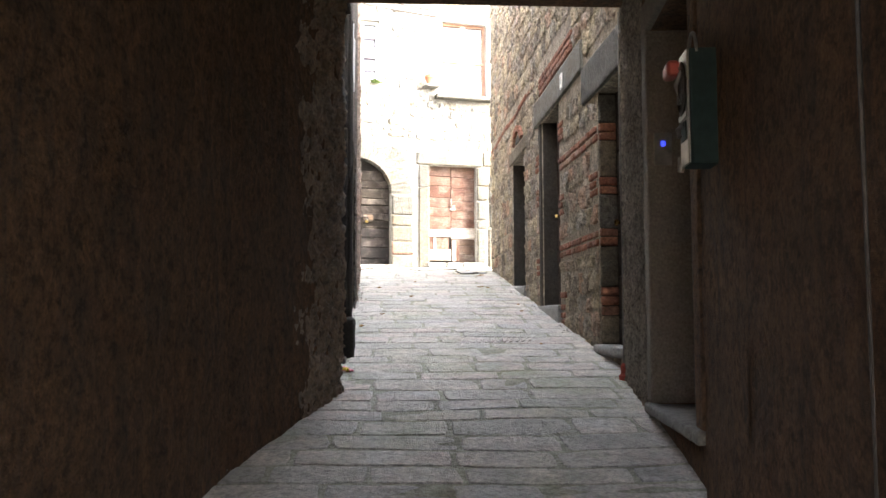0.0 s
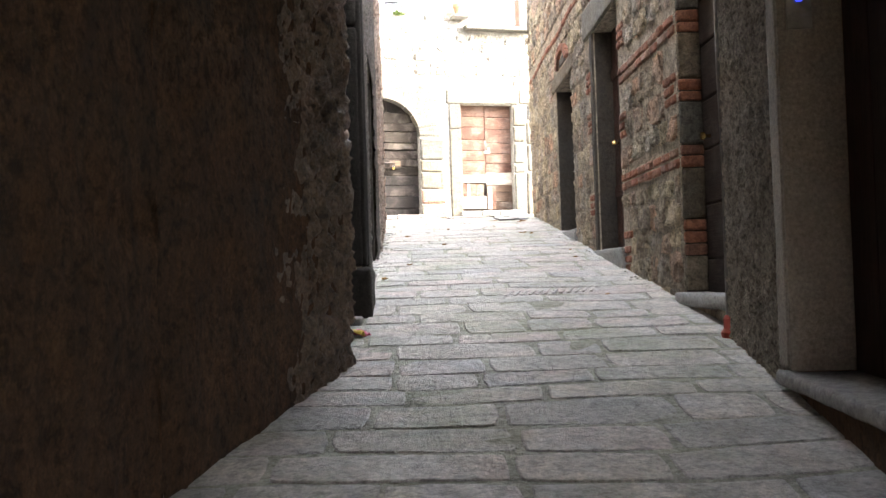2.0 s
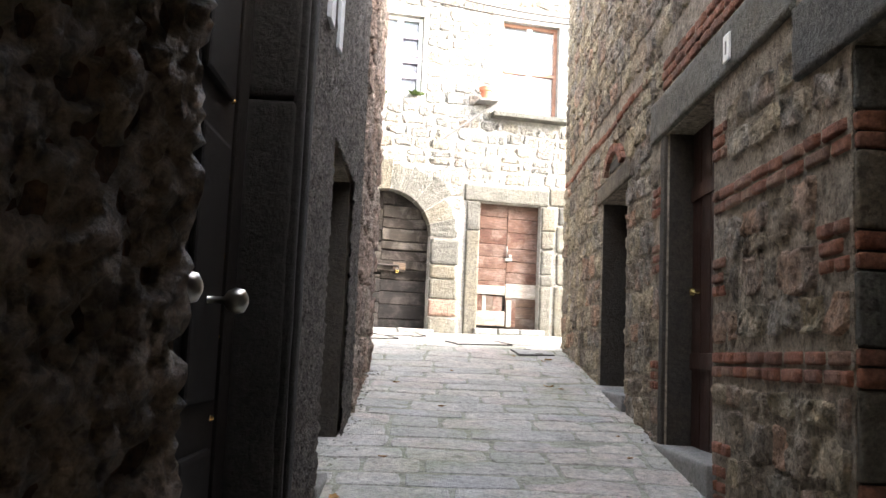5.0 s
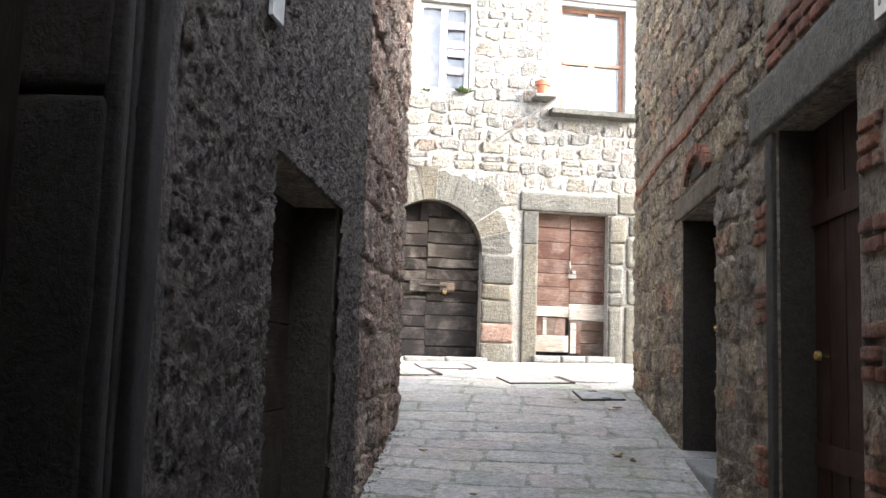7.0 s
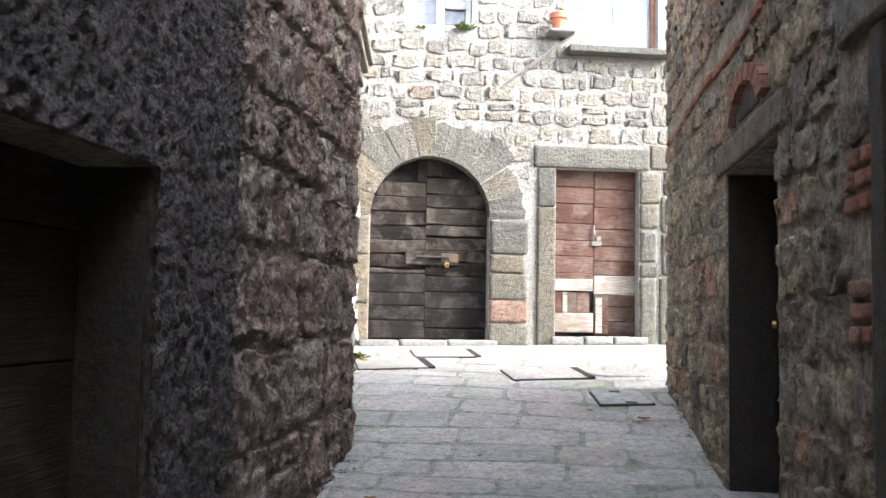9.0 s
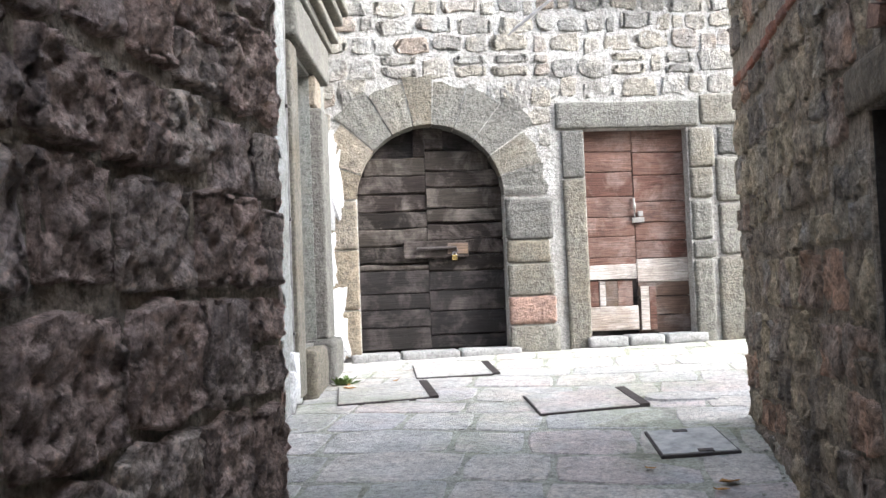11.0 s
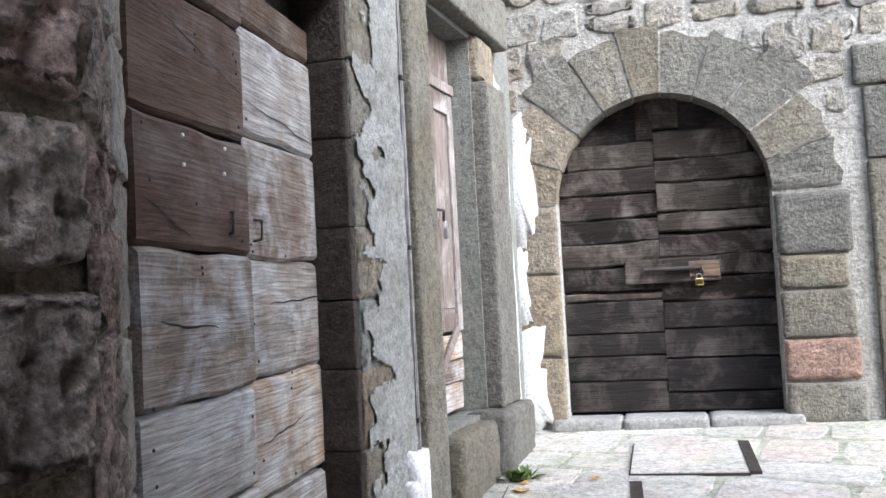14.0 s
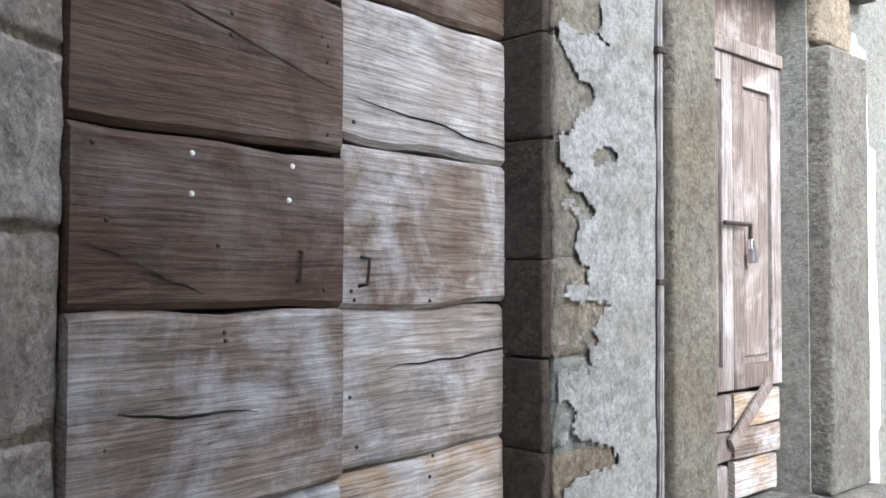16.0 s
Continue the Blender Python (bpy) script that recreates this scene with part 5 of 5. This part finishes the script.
pl += courses(3.78, 4.3, 2.4, 4.8, (0.18, 0.3), (0.2, 0.45), excl, 0.012)
lay(far, pl, FAR_STONE, FAR_STONE_I, (0.006, 0.020), 0.014, (1.5, 4.8), pinch=0.26, cell=0.035, hi=11, crag=0.006)
pl = courses(4.3, 9, 2.4, TOP, (0.2, 0.32), (0.25, 0.55), [], 0.015)
lay(far, pl, FAR_STONE, FAR_STONE_I, (0.012, 0.03), 0.010, (4.3, 2.4), limit=0)
# ---- pieces: right wall, rubble with brick courses ----
holes = [(h[0] - 0.02, h[1] + 0.02, h[2] - 0.2, h[3] + 0.02) for h in R_HOLES]
holes += [(ry(10.6), ry(7.9), 3.62, 3.95), (ry(7.95), ry(6.3), 3.29, 3.66), (ry(10.3), ry(10.1), 1.4, 3.7), (ry(12.8), ry(11.3), 3.54, 3.74)]
bands = []
for z0, rowsn, ua, ub in ((2.02, 2, ry(9.1), ry(7.42)), (2.90, 2, ry(9.1), ry(7.42)), (1.62, 1, ry(9.1), ry(8.8)), (3.96, 3, ry(10.3), ry(8.4))):
    for r in range(rowsn):
        bands.append((ua, ub, z0 + 0.072 * r, z0 + 0.072 * (r + 1)))
for z0 in (1.35, 1.42, 1.5, 2.45, 2.52, 2.60, 3.2, 3.27, 3.34):
    bands.append((ry(9.11), ry(8.88), z0, z0 + 0.07))
for z0 in (2.45, 2.52, 2.59, 3.36, 3.43, 3.50):
    bands.append((ry(7.72), ry(7.44), z0, z0 + 0.07))
for z0 in (1.9, 1.97, 2.04, 2.7, 2.77, 2.84, 3.1, 3.17, 3.24):
    bands.append((ry(10.52), ry(10.30), z0, z0 + 0.07))
bricks = []
for ua, ub, z0, z1 in bands:
    u = ua - rng.uniform(0, 0.1)
    while u < ub:
        w = rng.uniform(0.16, 0.26)
        a, b = max(u, ua), min(u + w, ub)
        if b - a > 0.05:
            bricks.append((a + 0.006, b - 0.006, z0 + 0.005 + rng.uniform(-0.004, 0.004), z1 - 0.005))
        u += w
    holes.append((ua, ub, z0 - 0.005, z1 + 0.005))
u = ry(15.1)
while u < ry(10.9):
    w = rng.uniform(0.18, 0.27)
    z = 4.16 - 0.02 * math.sin(u * 3)
    bricks.append((u, u + w - 0.012, z, z + 0.06))
    u += w
for k in range(9):
    a0, a1 = math.pi * (0.08 + 0.093 * k), math.pi * (0.08 + 0.093 * (k + 1))
    bm = bmesh.new()
    q = [(ry(12.0) - r * math.cos(a), 3.70 + 0.62 * r * math.sin(a)) for r, a in ((0.34, a0 + 0.02), (0.34, a1 - 0.02), (0.46, a1 - 0.02), (0.46, a0 + 0.02))]
    f = [bm.verts.new((x, -0.04, z)) for x, z in q]
    g = [bm.verts.new((x, 0.05, z)) for x, z in q]
    bm.faces.new(f)
    for i in range(4):
        bm.faces.new((f[i], f[(i + 1) % 4], g[(i + 1) % 4], g[i]))
    part("brick", bm, BRICK, right)
# Solid black block in place of the shade inside the arch's slot.
part("relief_void", box(ry(12.22), ry(11.76), -0.012, 0.05, 3.76, 3.86, bevel=0.02), PLANK_BLACK, right, "black block for the shade of a slot under a brick arch")
holes.append((ry(12.5), ry(11.5), 3.7, 4.0))
holes.append((0.0, ry(10.9), 4.15, 4.23))
for q in bricks:
    v, f = stone_grid(*q, rng.uniform(0.016, 0.03), 0.004, 0.05, hi=4)
    mesh_ob("brick", v, f, BRICK, right)
pl = courses(0.0, 8.83, 1.0, TOP - 0.3, (0.14, 0.27), (0.16, 0.42), holes, 0.010)
pl = [q for q in pl if q[3] > ground_z(15.15 - q[0]) - 0.05]
lay(right, pl, ALLEY_STONE, ALLEY_STONE_I, (0.002, 0.016), 0.020, (4.5, 2.4), pinch=0.20, limit=280, cell=0.03, hi=13, crag=0.013)
# ---- pieces: end of the left wall, splayed corner ----
pl = courses(4.85, 7.105, 1.3, 6.5, (0.26, 0.44), (0.26, 0.55), [], 0.014)
lay(left, pl, DARK_STONE, DARK_STONE, (0.014, 0.034), 0.022, (6.2, 3), pinch=0.10, cell=0.02, hi=22, crag=0.020)
z = 1.7
while z < 7:
    h = rng.uniform(0.3, 0.55)
    c = rng.uniform(0.24, 0.36)
    v, f = stone_grid(-0.02, c, z + 0.004, z + h - 0.004, rng.uniform(0.004, 0.012), 0.018, 0.10, 0.02, 3, 20, 0.012)
    mesh_ob("stone", v, f, DARK_STONE, flare)
    v, f = stone_grid(c + 0.004, 0.697, z + 0.004, z + h - 0.004, rng.uniform(0.006, 0.012), 0.006, 0.04, 0.025, 3, 18, 0.004)
    mesh_ob("stone", v, f, QUOIN_STONE, flare)
    z += h
# ---- pieces: paving slabs ----
y, i = 2.6, 0
slabs = []
while y < 18.3:
    d = rng.uniform(0.24, 0.36) if y < 13.6 else rng.uniform(0.34, 0.55)
    x0 = -1.2 if y < 6 else -0.5 if y < 12.6 else -1.9
    x1 = 1.85 if y < 14.8 else 5.0
    x = x0 - rng.uniform(0, 0.4)
    while x < x1:
        w = rng.uniform(0.32, 0.80)
        slabs.append((x, x + w, y, y + d))
        x += w
    y += d
slabs.sort(key=lambda q: abs(q[2] - 9) + abs(q[0] - 0.6))
vs, fs = [], []
for i, (a, b, c, d) in enumerate(slabs):
    g, lift, tx, ty = 0.007, rng.uniform(0, 0.007), rng.uniform(-0.006, 0.006), rng.uniform(-0.006, 0.006)
    n, m = 6, 4
    skew = rng.uniform(-0.02, 0.02)
    v, f = [], []
    sd = rng.uniform(0, 90)
    ex, ey = 0.006 / (b - a), 0.006 / (d - c)
    fx = [0, ex, 3 * ex, 0.35, 0.65, 1 - 3 * ex, 1 - ex, 1]
    fy = [0, ey, 3 * ey, 0.5, 1 - 3 * ey, 1 - ey, 1]
    for k, q in enumerate(fy):
        for j, p in enumerate(fx):
            x, yy = a + g + (b - a - 2 * g) * p, c + g + (d - c - 2 * g) * q
            r4 = 0.05 * (2 * p - 1) ** 4 * (2 * q - 1) ** 4
            x += (0.5 - p) * r4 * (d - c) * 2
            yy += (0.5 - q) * r4 * (d - c) * 3
            x += skew * (q - 0.5) + 0.012 * noise.noise((x * 6, yy * 6, sd))
            yy += 0.018 * noise.noise((x * 5, yy * 5, sd + 4)) + 0.09 * noise.noise((x * 1.1, yy * 0.8, 2))
            rim = j in (0, 7) or k in (0, 6)
            zz = -0.012 if rim else 0.001 + lift * 0.6 + tx * (p - 0.5) + ty * (q - 0.5) + 0.005 * noise.noise((x * 9, yy * 9, sd))
            v.append((x, yy, ground_z(yy) + zz))
    for k in range(6):
        for j in range(7):
            q = k * 8 + j
            f.append((q, q + 1, q + 9, q + 8))
    if i < 295:
        mesh_ob("paving_slab", v, f, PAVING, floor)
    else:
        k = len(vs)
        vs += v
        fs += [tuple(e + k for e in face) for face in f]
tagged(mesh_ob("outer_paving", vs, fs, PAVING, floor), kind="stuff")
